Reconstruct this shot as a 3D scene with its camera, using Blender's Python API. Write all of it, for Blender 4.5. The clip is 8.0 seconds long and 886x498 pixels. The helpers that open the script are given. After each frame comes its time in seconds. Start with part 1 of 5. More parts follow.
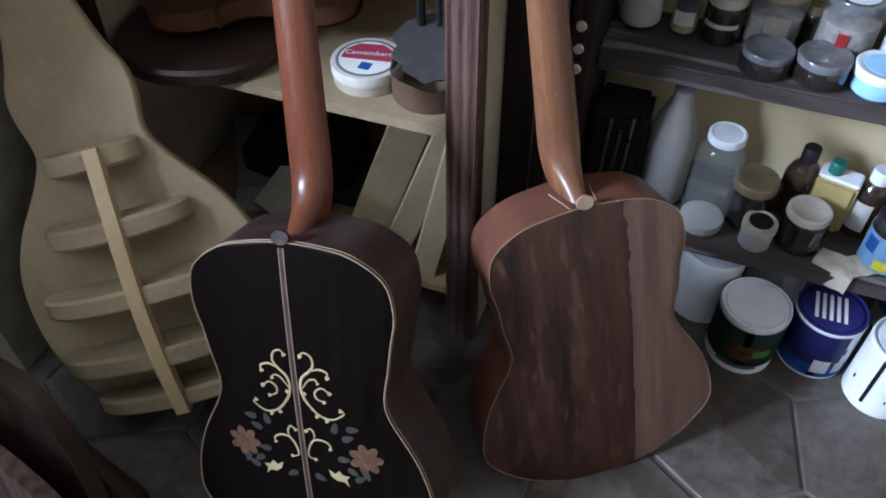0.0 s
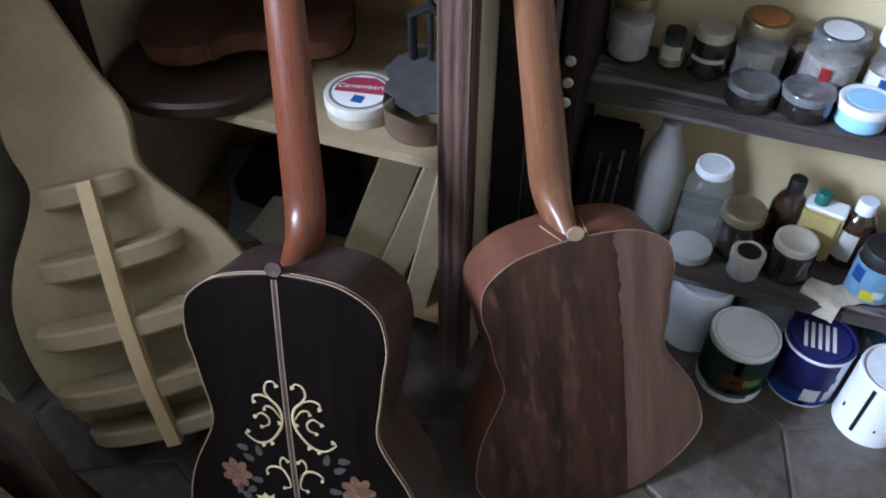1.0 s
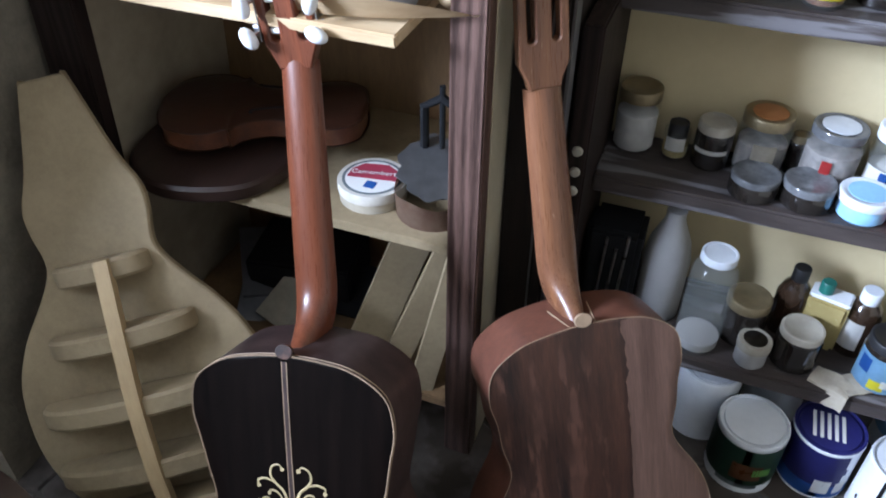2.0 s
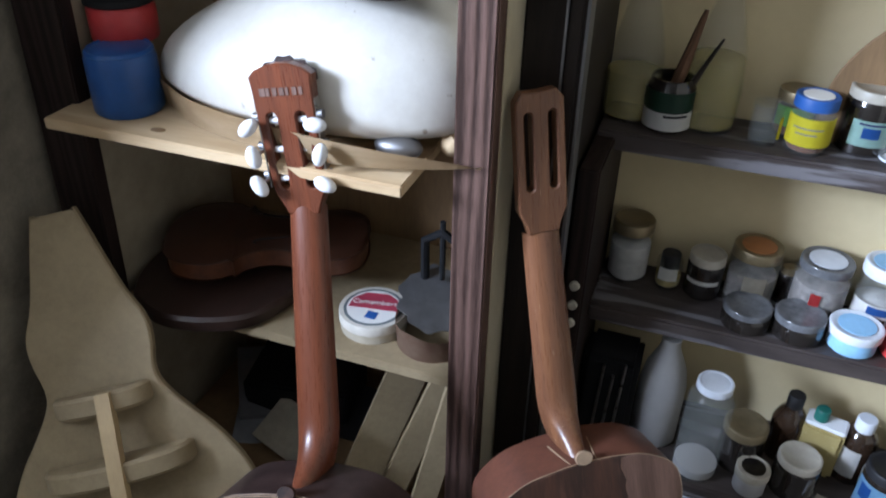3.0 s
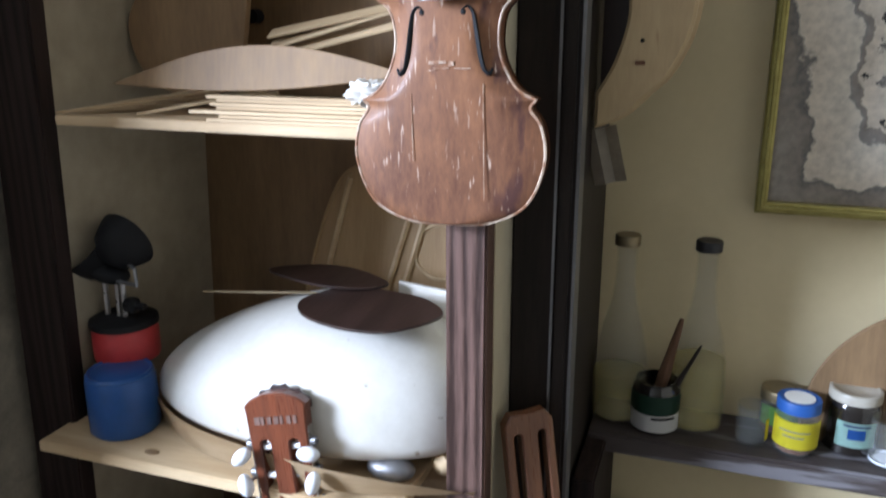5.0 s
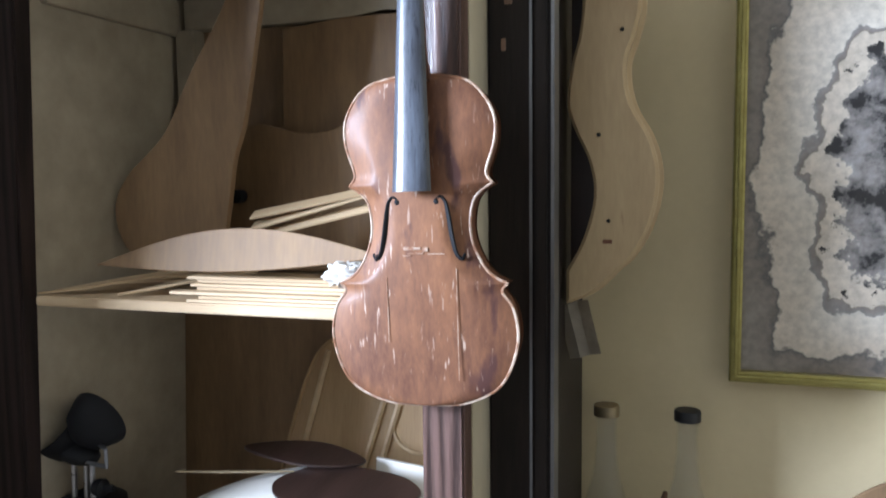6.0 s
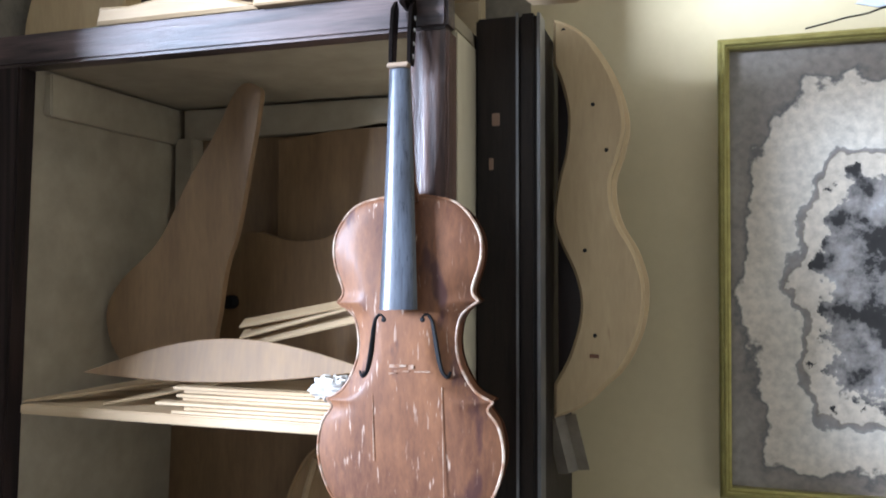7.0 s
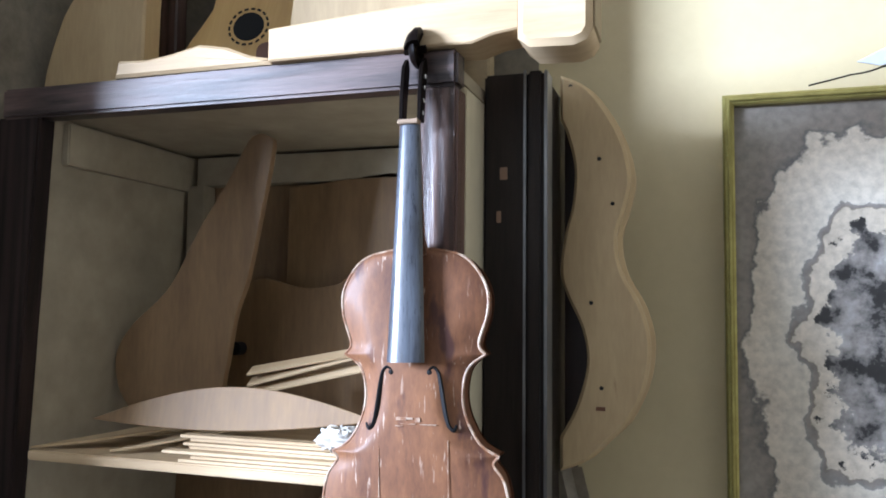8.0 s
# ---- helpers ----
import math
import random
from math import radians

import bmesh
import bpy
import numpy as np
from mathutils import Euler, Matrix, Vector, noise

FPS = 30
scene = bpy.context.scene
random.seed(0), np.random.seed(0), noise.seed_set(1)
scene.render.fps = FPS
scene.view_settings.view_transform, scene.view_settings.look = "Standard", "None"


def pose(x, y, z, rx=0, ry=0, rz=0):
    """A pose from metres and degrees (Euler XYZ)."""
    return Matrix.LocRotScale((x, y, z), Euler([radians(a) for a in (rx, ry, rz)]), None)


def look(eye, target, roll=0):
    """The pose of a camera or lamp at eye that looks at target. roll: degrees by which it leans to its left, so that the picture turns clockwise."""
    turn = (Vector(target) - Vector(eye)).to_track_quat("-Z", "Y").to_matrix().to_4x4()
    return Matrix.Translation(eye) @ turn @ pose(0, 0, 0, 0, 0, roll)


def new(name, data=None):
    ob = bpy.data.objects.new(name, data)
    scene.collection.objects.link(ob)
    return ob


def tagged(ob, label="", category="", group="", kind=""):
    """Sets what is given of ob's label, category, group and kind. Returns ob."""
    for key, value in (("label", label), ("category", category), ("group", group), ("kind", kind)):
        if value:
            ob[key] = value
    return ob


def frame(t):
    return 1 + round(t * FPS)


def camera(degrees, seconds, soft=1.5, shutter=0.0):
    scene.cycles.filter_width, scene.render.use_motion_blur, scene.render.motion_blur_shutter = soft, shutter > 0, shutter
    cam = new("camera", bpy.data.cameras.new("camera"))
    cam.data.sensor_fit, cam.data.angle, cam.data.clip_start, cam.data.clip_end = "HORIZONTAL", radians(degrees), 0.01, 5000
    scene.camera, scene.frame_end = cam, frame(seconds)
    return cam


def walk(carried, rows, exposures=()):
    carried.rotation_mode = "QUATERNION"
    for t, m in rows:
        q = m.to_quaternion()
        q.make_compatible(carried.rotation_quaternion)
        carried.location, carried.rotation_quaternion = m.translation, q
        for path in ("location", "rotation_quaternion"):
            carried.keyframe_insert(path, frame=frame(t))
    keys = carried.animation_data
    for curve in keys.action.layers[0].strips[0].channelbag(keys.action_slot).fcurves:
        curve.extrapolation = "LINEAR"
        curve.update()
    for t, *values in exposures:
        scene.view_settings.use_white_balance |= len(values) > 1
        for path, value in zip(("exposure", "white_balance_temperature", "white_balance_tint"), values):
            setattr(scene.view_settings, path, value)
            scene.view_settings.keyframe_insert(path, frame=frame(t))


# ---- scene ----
cam = camera(58.5, 8.0, soft=1.8, shutter=0.3)
PATH = [
    (0, (0.085, 0.152, 1.213), (-0.399, 1.428, -0.249), -0.5),
    (0.5, (0.087, 0.149, 1.215), (-0.393, 1.449, -0.227), -0.3),
    (1, (0.084, 0.149, 1.223), (-0.395, 1.480, -0.191), 0.1),
    (2.3, (0.077, 0.139, 1.260), (-0.471, 1.623, 0.035), 0.8),
    (2.5, (0.058, 0.148, 1.277), (-0.459, 1.662, 0.077), 1.5),
    (3, (0.055, 0.152, 1.311), (-0.502, 1.736, 0.224), 1.2),
    (3.5, (0.047, 0.168, 1.345), (-0.518, 1.816, 0.362), 1.7),
    (4, (0.045, 0.167, 1.375), (-0.539, 1.896, 0.557), 1.0),
    (4.5, (0.040, 0.167, 1.398), (-0.550, 1.934, 0.671), 0.9),
    (5, (0.049, 0.176, 1.430), (-0.576, 1.990, 0.864), -0.2),
    (5.2, (0.046, 0.171, 1.442), (-0.564, 2.014, 0.961), -0.1),
    (6.3, (0.065, 0.168, 1.469), (-0.551, 2.068, 1.365), -0.9),
    (6.5, (0.068, 0.166, 1.476), (-0.557, 2.065, 1.420), -0.9),
    (7, (0.072, 0.164, 1.494), (-0.523, 2.073, 1.529), 0.0),
    (7.5, (0.071, 0.162, 1.506), (-0.535, 2.064, 1.620), 0.5),
    (8, (0.075, 0.153, 1.508), (-0.537, 2.052, 1.644), 0.6),
]
walk(cam, [(t, look(eye, target, roll)) for t, eye, target, roll in PATH],
     [(0, 0.42, 5700, 12), (1.2, 0.52, 5700, 12), (2.5, 0.78, 5800, 12), (3.0, 0.28, 5850, 12), (3.5, 0.12, 5850, 12), (4.5, 0.25, 5900, 12), (6.5, 0.7, 5800, 12), (8, 0.6, 5750, 12)])

# ---- light ----
world = bpy.data.worlds.new("sky")
scene.world = world
world.use_nodes = True
wn = world.node_tree.nodes
sky = wn.new("ShaderNodeTexSky")
sky.sky_type, sky.sun_disc, sky.sun_elevation, sky.sun_rotation = "NISHITA", False, radians(35), radians(100)
wn["Background"].inputs[1].default_value = 0.12
world.node_tree.links.new(sky.outputs[0], wn["Background"].inputs[0])


def window_light(name, m, w, h, watts, colour):
    d = bpy.data.lights.new(name, "AREA")
    d.shape, d.size, d.size_y, d.energy, d.color = "RECTANGLE", w, h, watts, colour
    ob = new(name, d)
    ob.matrix_world = m
    return ob


window_light("window_daylight", look((-2.98, -1.35, 2.12), (-0.1, 1.3, 1.0)), 1.1, 0.95, 410, (0.75, 0.845, 1.0))

# ---- materials ----


def mat(name, colour, rough=0.6, dark=None, scale=8.0, stretch=(1, 1, 1), bump=0.15, metal=0.0, fine=60.0, spread=0.5,
        transmission=0.0, ior=1.45, alpha=1.0, coat=0.0, wave=0.0, scratch=None, scratch_scale=40.0, scratch_stretch=(6, 6, 0.5), scratch_at=0.64, spots=None, spot_scale=18.0, spot_at=0.62, space="Object", spec=0.5):
    """Base colour mixed with a darker one by noise at two sizes, roughness and bump to match; spots: a third colour in patches."""
    m = bpy.data.materials.new(name)
    m.use_nodes = True
    nt = m.node_tree
    n, link = nt.nodes, nt.links.new
    b = n["Principled BSDF"]
    tc, mp = n.new("ShaderNodeTexCoord"), n.new("ShaderNodeMapping")
    link(tc.outputs[space], mp.inputs[0])
    mp.inputs["Scale"].default_value = stretch
    rnd = n.new("ShaderNodeObjectInfo")
    off = n.new("ShaderNodeVectorMath")
    off.operation = "MULTIPLY_ADD"
    off.inputs[1].default_value, off.inputs[2].default_value = (9.0, 7.0, 5.0), (0, 0, 0)
    comb = n.new("ShaderNodeCombineXYZ")
    for k in range(3):
        link(rnd.outputs["Random"], comb.inputs[k])
    link(comb.outputs[0], off.inputs[0])
    link(off.outputs[0], mp.inputs["Location"])
    big, small = n.new("ShaderNodeTexNoise"), n.new("ShaderNodeTexNoise")
    for tex, sc, det in ((big, scale, 6), (small, fine, 5)):
        link(mp.outputs[0], tex.inputs["Vector"])
        tex.inputs["Scale"].default_value, tex.inputs["Detail"].default_value, tex.inputs["Roughness"].default_value = sc, det, 0.62
    add = n.new("ShaderNodeMath")
    add.operation = "MULTIPLY_ADD"
    add.inputs[1].default_value = 0.45
    link(small.outputs["Fac"], add.inputs[0])
    link(big.outputs["Fac"], add.inputs[2])
    fac = add.outputs[0]
    if wave:
        wv = n.new("ShaderNodeTexWave")
        wv.inputs["Scale"].default_value, wv.inputs["Distortion"].default_value = wave, 6.0
        wv.inputs["Detail"].default_value, wv.inputs["Detail Scale"].default_value = 3.0, 1.5
        link(mp.outputs[0], wv.inputs["Vector"])
        a2 = n.new("ShaderNodeMath")
        a2.operation = "MULTIPLY_ADD"
        a2.inputs[1].default_value = 0.35
        link(wv.outputs["Fac"], a2.inputs[0])
        link(fac, a2.inputs[2])
        fac = a2.outputs[0]
    ramp = n.new("ShaderNodeMapRange")
    ramp.inputs[1].default_value, ramp.inputs[2].default_value = 0.73 - spread * 0.5 + 0.17 * (wave > 0), 0.73 + spread * 0.5 + 0.17 * (wave > 0)
    link(fac, ramp.inputs[0])
    mix = n.new("ShaderNodeMix")
    mix.data_type = "RGBA"
    link(ramp.outputs[0], mix.inputs[0])
    dk = dark or tuple(c * 0.6 for c in colour)
    mix.inputs[6].default_value, mix.inputs[7].default_value = (*dk, 1), (*colour, 1)
    out = mix.outputs[2]
    if spots:
        sp, sr, sm = n.new("ShaderNodeTexNoise"), n.new("ShaderNodeMapRange"), n.new("ShaderNodeMix")
        link(mp.outputs[0], sp.inputs["Vector"])
        sp.inputs["Scale"].default_value, sp.inputs["Detail"].default_value = spot_scale, 8
        sr.inputs[1].default_value, sr.inputs[2].default_value = spot_at, spot_at + 0.06
        link(sp.outputs["Fac"], sr.inputs[0])
        sm.data_type = "RGBA"
        link(sr.outputs[0], sm.inputs[0])
        link(out, sm.inputs[6])
        sm.inputs[7].default_value = (*spots, 1)
        out = sm.outputs[2]
    if scratch:
        m2, sp, sr, sm, bn, br = (n.new("ShaderNode" + k) for k in ("Mapping", "TexNoise", "MapRange", "Mix", "TexNoise", "MapRange"))
        link(tc.outputs[space], m2.inputs[0])
        m2.inputs["Scale"].default_value = scratch_stretch
        link(m2.outputs[0], sp.inputs["Vector"])
        sp.inputs["Scale"].default_value, sp.inputs["Detail"].default_value = scratch_scale, 6
        sr.inputs[1].default_value, sr.inputs[2].default_value = scratch_at, scratch_at + 0.07
        link(tc.outputs[space], bn.inputs["Vector"])
        bn.inputs["Scale"].default_value = 14.0
        br.inputs[1].default_value, br.inputs[2].default_value = 0.35, 0.6
        link(bn.outputs["Fac"], br.inputs[0])
        link(sp.outputs["Fac"], sr.inputs[0])
        mm = n.new("ShaderNodeMath")
        mm.operation = "MULTIPLY"
        link(sr.outputs[0], mm.inputs[0])
        link(br.outputs[0], mm.inputs[1])
        sm.data_type = "RGBA"
        link(mm.outputs[0], sm.inputs[0])
        link(out, sm.inputs[6])
        sm.inputs[7].default_value = (*scratch, 1)
        out = sm.outputs[2]
    link(out, b.inputs["Base Color"])
    rr = n.new("ShaderNodeMapRange")
    rr.inputs[3].default_value, rr.inputs[4].default_value = max(rough - 0.12, 0.02), min(rough + 0.12, 1.0)
    link(small.outputs["Fac"], rr.inputs[0])
    link(rr.outputs[0], b.inputs["Roughness"])
    b.inputs["Metallic"].default_value = metal
    b.inputs["Specular IOR Level"].default_value = spec
    b.inputs["Transmission Weight"].default_value = transmission
    b.inputs["IOR"].default_value = ior
    b.inputs["Alpha"].default_value = alpha
    b.inputs["Coat Weight"].default_value = coat
    b.inputs["Coat Roughness"].default_value = 0.15
    if bump:
        bp = n.new("ShaderNodeBump")
        bp.inputs["Strength"].default_value, bp.inputs["Distance"].default_value = bump, 0.004
        link(fac, bp.inputs["Height"])
        link(bp.outputs[0], b.inputs["Normal"])
    return m


M = {
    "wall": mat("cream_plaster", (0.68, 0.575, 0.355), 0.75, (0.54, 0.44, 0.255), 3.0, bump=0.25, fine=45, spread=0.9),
    # unseen walls: dark to cut bounce light, the east one paler to add it
    "room": mat("low_bounce_plaster", (0.26, 0.24, 0.20), 0.85, (0.17, 0.155, 0.13), 4.0, bump=0.3, fine=50),
    "room_east": mat("bounce_plaster", (0.44, 0.39, 0.30), 0.85, (0.32, 0.28, 0.21), 4.0, bump=0.3, fine=50),
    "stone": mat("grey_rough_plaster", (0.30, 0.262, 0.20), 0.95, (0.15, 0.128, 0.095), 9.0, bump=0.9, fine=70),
    "ceiling": mat("greyed_ceiling", (0.74, 0.71, 0.64), 0.9),
    "slab": mat("worn_stone_slab", (0.150, 0.130, 0.116), 0.5, (0.035, 0.030, 0.027), 4.5, bump=0.45, fine=40, spec=0.35, spots=(0.055, 0.043, 0.034), spot_scale=7, spot_at=0.53),
    "grout": mat("pale_joint", (0.12, 0.112, 0.10), 0.9),
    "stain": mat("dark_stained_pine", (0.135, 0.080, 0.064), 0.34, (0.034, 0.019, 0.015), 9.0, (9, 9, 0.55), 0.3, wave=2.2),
    # darker copy of the stain, with the shade put into its colour
    "stain_shaded": mat("shaded_stained_pine", (0.030, 0.019, 0.016), 0.6, (0.012, 0.008, 0.007), 9.0, (9, 9, 0.55), 0.12, wave=2.2, spec=0.2),
    "stainx": mat("dark_stained_pine_rail", (0.13, 0.086, 0.076), 0.42, (0.022, 0.014, 0.013), 9.0, (0.55, 9, 9), 0.14, wave=2.2),
    "darkshelf": mat("dark_dusty_shelf_wood", (0.075, 0.060, 0.055), 0.5, (0.028, 0.021, 0.019), 6.0, (0.7, 7, 7), 0.3, spots=(0.16, 0.15, 0.155), spot_scale=5, spot_at=0.55),
    "post": mat("near_black_wood", (0.030, 0.022, 0.018), 0.5, (0.012, 0.010, 0.009), 7.0, (8, 8, 0.6), 0.25, spec=0.25),
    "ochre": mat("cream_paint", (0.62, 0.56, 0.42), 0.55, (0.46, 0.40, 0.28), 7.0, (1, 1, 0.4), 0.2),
    # mottled cream, darker than the outer side panel
    "inside": mat("mottled_cream_paint", (0.42, 0.36, 0.26), 0.75, (0.25, 0.21, 0.15), 2.5, bump=0.1, fine=20),
    "panel": mat("brown_plywood", (0.28, 0.175, 0.085), 0.65, (0.15, 0.09, 0.045), 5.0, (3, 3, 0.5), 0.12),
    "pine": mat("pale_pine", (0.56, 0.42, 0.255), 0.6, (0.41, 0.285, 0.155), 5.0, (0.6, 8, 8), 0.15, wave=1.2),
    "pinez": mat("pale_pine_upright", (0.62, 0.47, 0.29), 0.6, (0.45, 0.32, 0.18), 5.0, (8, 8, 0.6), 0.15, wave=1.0),
    "soundboard": mat("bare_soundboard", (0.45, 0.30, 0.15), 0.55, (0.27, 0.165, 0.075), 3.0, (6, 6, 0.5), 0.1, spread=0.6),
    "mould": mat("dusty_mdf", (0.36, 0.28, 0.165), 0.75, (0.22, 0.165, 0.095), 6.0, bump=0.12, fine=90),
    "ply": mat("honey_plywood", (0.52, 0.39, 0.215), 0.55, (0.37, 0.26, 0.135), 4.0, (3, 3, 0.5), 0.1, spots=(0.30, 0.18, 0.09), spot_scale=16, spot_at=0.70),
    # redder and brighter than the violin body: the light on its rib
    "lit_rib": mat("lit_red_rib_varnish", (0.13, 0.045, 0.018), 0.4, (0.05, 0.018, 0.010), 9.0, (3, 3, 3), 0.08),
    "darkboard": mat("dark_template_board", (0.042, 0.022, 0.017), 0.36, (0.02, 0.012, 0.009), 6.0, (5, 5, 0.6), 0.1),
    "rosewood": mat("rosewood", (0.007, 0.0042, 0.0034), 0.42, (0.002, 0.0016, 0.0014), 8.0, (9, 9, 0.5), 0.06, spec=0.06),
    "rosewood_side": mat("dusty_rosewood_side", (0.065, 0.040, 0.036), 0.42, (0.022, 0.013, 0.012), 8.0, (4, 4, 3), 0.1),
    "mahog": mat("brushed_mahogany", (0.066, 0.026, 0.015), 0.36, (0.011, 0.005, 0.004), 4.2, (6, 6, 0.5), 0.12, spread=0.42, scratch=(0.08, 0.036, 0.024), scratch_scale=9, scratch_stretch=(6, 6, 1.2), scratch_at=0.54),
    "mahog_pale": mat("unvarnished_mahogany", (0.19, 0.108, 0.080), 0.6, (0.07, 0.036, 0.026), 5.0, (8, 8, 0.4), 0.12, spread=0.5),
    "mahog_side": mat("mahogany_side", (0.15, 0.058, 0.036), 0.33, (0.075, 0.03, 0.02), 8.0, (3, 3, 3), 0.1),
    "cedar": mat("red_cedar_neck", (0.165, 0.046, 0.019), 0.3, (0.085, 0.026, 0.013), 8.0, (9, 9, 0.5), 0.06),
    "cedar2": mat("brown_cedar_neck", (0.195, 0.085, 0.038), 0.3, (0.10, 0.042, 0.024), 8.0, (9, 9, 0.5), 0.1, spots=(0.45, 0.33, 0.22), spot_scale=60, spot_at=0.7),
    "worn_edge": mat("worn_varnish_edge", (0.46, 0.36, 0.27), 0.45, (0.22, 0.10, 0.05), 30, bump=0.05, spread=0.25),
    "thin_amber": mat("thin_yellow_liquid", (0.70, 0.60, 0.22), 0.1, (0.60, 0.50, 0.17), bump=0.0, alpha=0.34),
    "binding": mat("pale_binding", (0.36, 0.25, 0.16), 0.5),
    "inlay": mat("pale_inlay", (0.58, 0.46, 0.25), 0.45, bump=0.02),
    "inlay_pink": mat("rose_inlay", (0.17, 0.085, 0.045), 0.5, (0.06, 0.03, 0.018), 60, bump=0.02),
    "inlay_grey": mat("grey_green_inlay", (0.055, 0.052, 0.046), 0.5, bump=0.02),
    "spruce": mat("spruce_top", (0.6, 0.42, 0.22), 0.5, stretch=(9, 9, 0.4)),
    "pearl": mat("white_pearloid", (0.82, 0.83, 0.85), 0.25, (0.66, 0.68, 0.72), 20, bump=0.02),
    "nickel": mat("nickel", (0.55, 0.53, 0.50), 0.3, metal=1.0, bump=0.03),
    "steel": mat("dull_steel", (0.30, 0.30, 0.31), 0.45, metal=0.9, bump=0.08),
    "black": mat("black_iron", (0.013, 0.013, 0.014), 0.65, spec=0.2),
    # base lifted to blue-grey to carry the sky's reflection on the fingerboard
    "ebony": mat("worn_sheen_ebony", (0.10, 0.112, 0.135), 0.3, (0.03, 0.03, 0.034), 10, (8, 8, 0.8), 0.06),
    "violin": mat("worn_violin_varnish", (0.255, 0.115, 0.053), 0.55, (0.075, 0.030, 0.019), 5.0, (3, 3, 1.0), 0.12, spec=0.3, spots=(0.075, 0.032, 0.025), spot_scale=8, spot_at=0.575, coat=0.04, scratch=(0.46, 0.34, 0.26), scratch_scale=36, scratch_stretch=(7, 7, 1.0), scratch_at=0.63),
    "violin_side": mat("violin_rib_varnish", (0.17, 0.07, 0.035), 0.4),
    # dark varnish, taken lower still for the shade of the low bay
    "violin_dark": mat("old_dark_violin_varnish", (0.055, 0.020, 0.010), 0.4, (0.02, 0.008, 0.005), 7.0),
    "shell": mat("white_painted_shell", (0.62, 0.60, 0.55), 0.42, (0.50, 0.47, 0.415), 4.0, bump=0.2, spots=(0.30, 0.25, 0.19), spot_scale=48, spot_at=0.685),
    "gold": mat("tarnished_gold_frame", (0.50, 0.44, 0.15), 0.35, (0.25, 0.21, 0.06), 14, metal=0.55, bump=0.1),
    "blue": mat("blue_gas_can_paint", (0.025, 0.10, 0.32), 0.35, (0.015, 0.06, 0.20), 8, bump=0.08),
    "red": mat("red_plastic", (0.52, 0.045, 0.045), 0.4),
    "card": mat("box_card", (0.72, 0.68, 0.6), 0.7, bump=0.05),
    "inside_card": mat("plain_card", (0.55, 0.49, 0.38), 0.75, bump=0.08),
    "paper_white": mat("white_print", (0.82, 0.81, 0.78), 0.6, (0.74, 0.73, 0.7), bump=0.02),
    "print_grey": mat("grey_print", (0.16, 0.19, 0.2), 0.6, bump=0.02),
    "print_red": mat("red_print", (0.45, 0.05, 0.09), 0.5, bump=0.02),
    "print_blue": mat("blue_print", (0.03, 0.12, 0.42), 0.5, bump=0.02),
    "print_navy": mat("navy_print", (0.03, 0.03, 0.16), 0.4, bump=0.02),
    "print_green": mat("dark_green_print", (0.03, 0.08, 0.05), 0.4, bump=0.02),
    "print_yellow": mat("yellow_print", (0.80, 0.72, 0.04), 0.5, (0.72, 0.62, 0.03), bump=0.02),
    "print_black": mat("black_print", (0.015, 0.015, 0.017), 0.5, bump=0.02),
    "sky_blue": mat("light_blue_plastic", (0.30, 0.55, 0.80), 0.4, bump=0.02),
    "mint": mat("mint_print", (0.45, 0.68, 0.60), 0.5, bump=0.02),
    "green_cap": mat("green_plastic", (0.02, 0.15, 0.12), 0.4, bump=0.02),
    "leaf_green": mat("bright_green_print", (0.22, 0.5, 0.12), 0.5, bump=0.02),
    "rusty": mat("rusty_tin", (0.34, 0.24, 0.17), 0.55, (0.22, 0.12, 0.08), 20, metal=0.4, bump=0.15),
    "orange_lid": mat("rusty_orange_lid", (0.42, 0.17, 0.05), 0.45, (0.25, 0.09, 0.03), 20, bump=0.1),
    "cream_lid": mat("cream_lid", (0.46, 0.43, 0.36), 0.42, (0.30, 0.27, 0.22), 20, bump=0.05),
    "white_lid": mat("white_plastic_lid", (0.66, 0.69, 0.74), 0.35, (0.50, 0.53, 0.58), 22, bump=0.04),
    "dull_lid": mat("dull_brass_lid", (0.30, 0.24, 0.14), 0.4, (0.18, 0.14, 0.08), 18, metal=0.6, bump=0.08),
    "white_tin": mat("white_enamelled_tin", (0.78, 0.80, 0.83), 0.35, (0.66, 0.68, 0.71), 9, bump=0.05),
    "cloth": mat("beige_cloth", (0.46, 0.41, 0.33), 0.9, (0.34, 0.30, 0.24), 30, bump=0.3),
    "white_powder": mat("white_powder", (0.58, 0.57, 0.56), 0.9, (0.4, 0.39, 0.38), 30, bump=0.3),
    "amber": mat("amber_oil", (0.42, 0.345, 0.15), 0.25, (0.34, 0.27, 0.11), bump=0.0),
    "brown_jam": mat("brown_paste", (0.16, 0.06, 0.025), 0.3, bump=0.05),
    "dark_liquid": mat("dark_varnish_liquid", (0.015, 0.012, 0.010), 0.15, bump=0.0),
    "shards": mat("pale_chips", (0.34, 0.30, 0.28), 0.7, (0.10, 0.09, 0.085), 45, bump=0.3),
    "milky": mat("cloudy_plastic", (0.45, 0.44, 0.43), 0.45, (0.36, 0.35, 0.34), 6, bump=0.03, transmission=0.25),
    "brown_glass": mat("dark_brown_glass", (0.035, 0.02, 0.012), 0.08, bump=0.0, coat=0.5),
    "bristle": mat("dark_bristle", (0.14, 0.07, 0.035), 0.7, stretch=(9, 9, 0.5)),
    "honey": mat("honey_varnished_spruce", (0.58, 0.38, 0.14), 0.4, (0.46, 0.28, 0.09), 6, (9, 9, 0.4), 0.05),
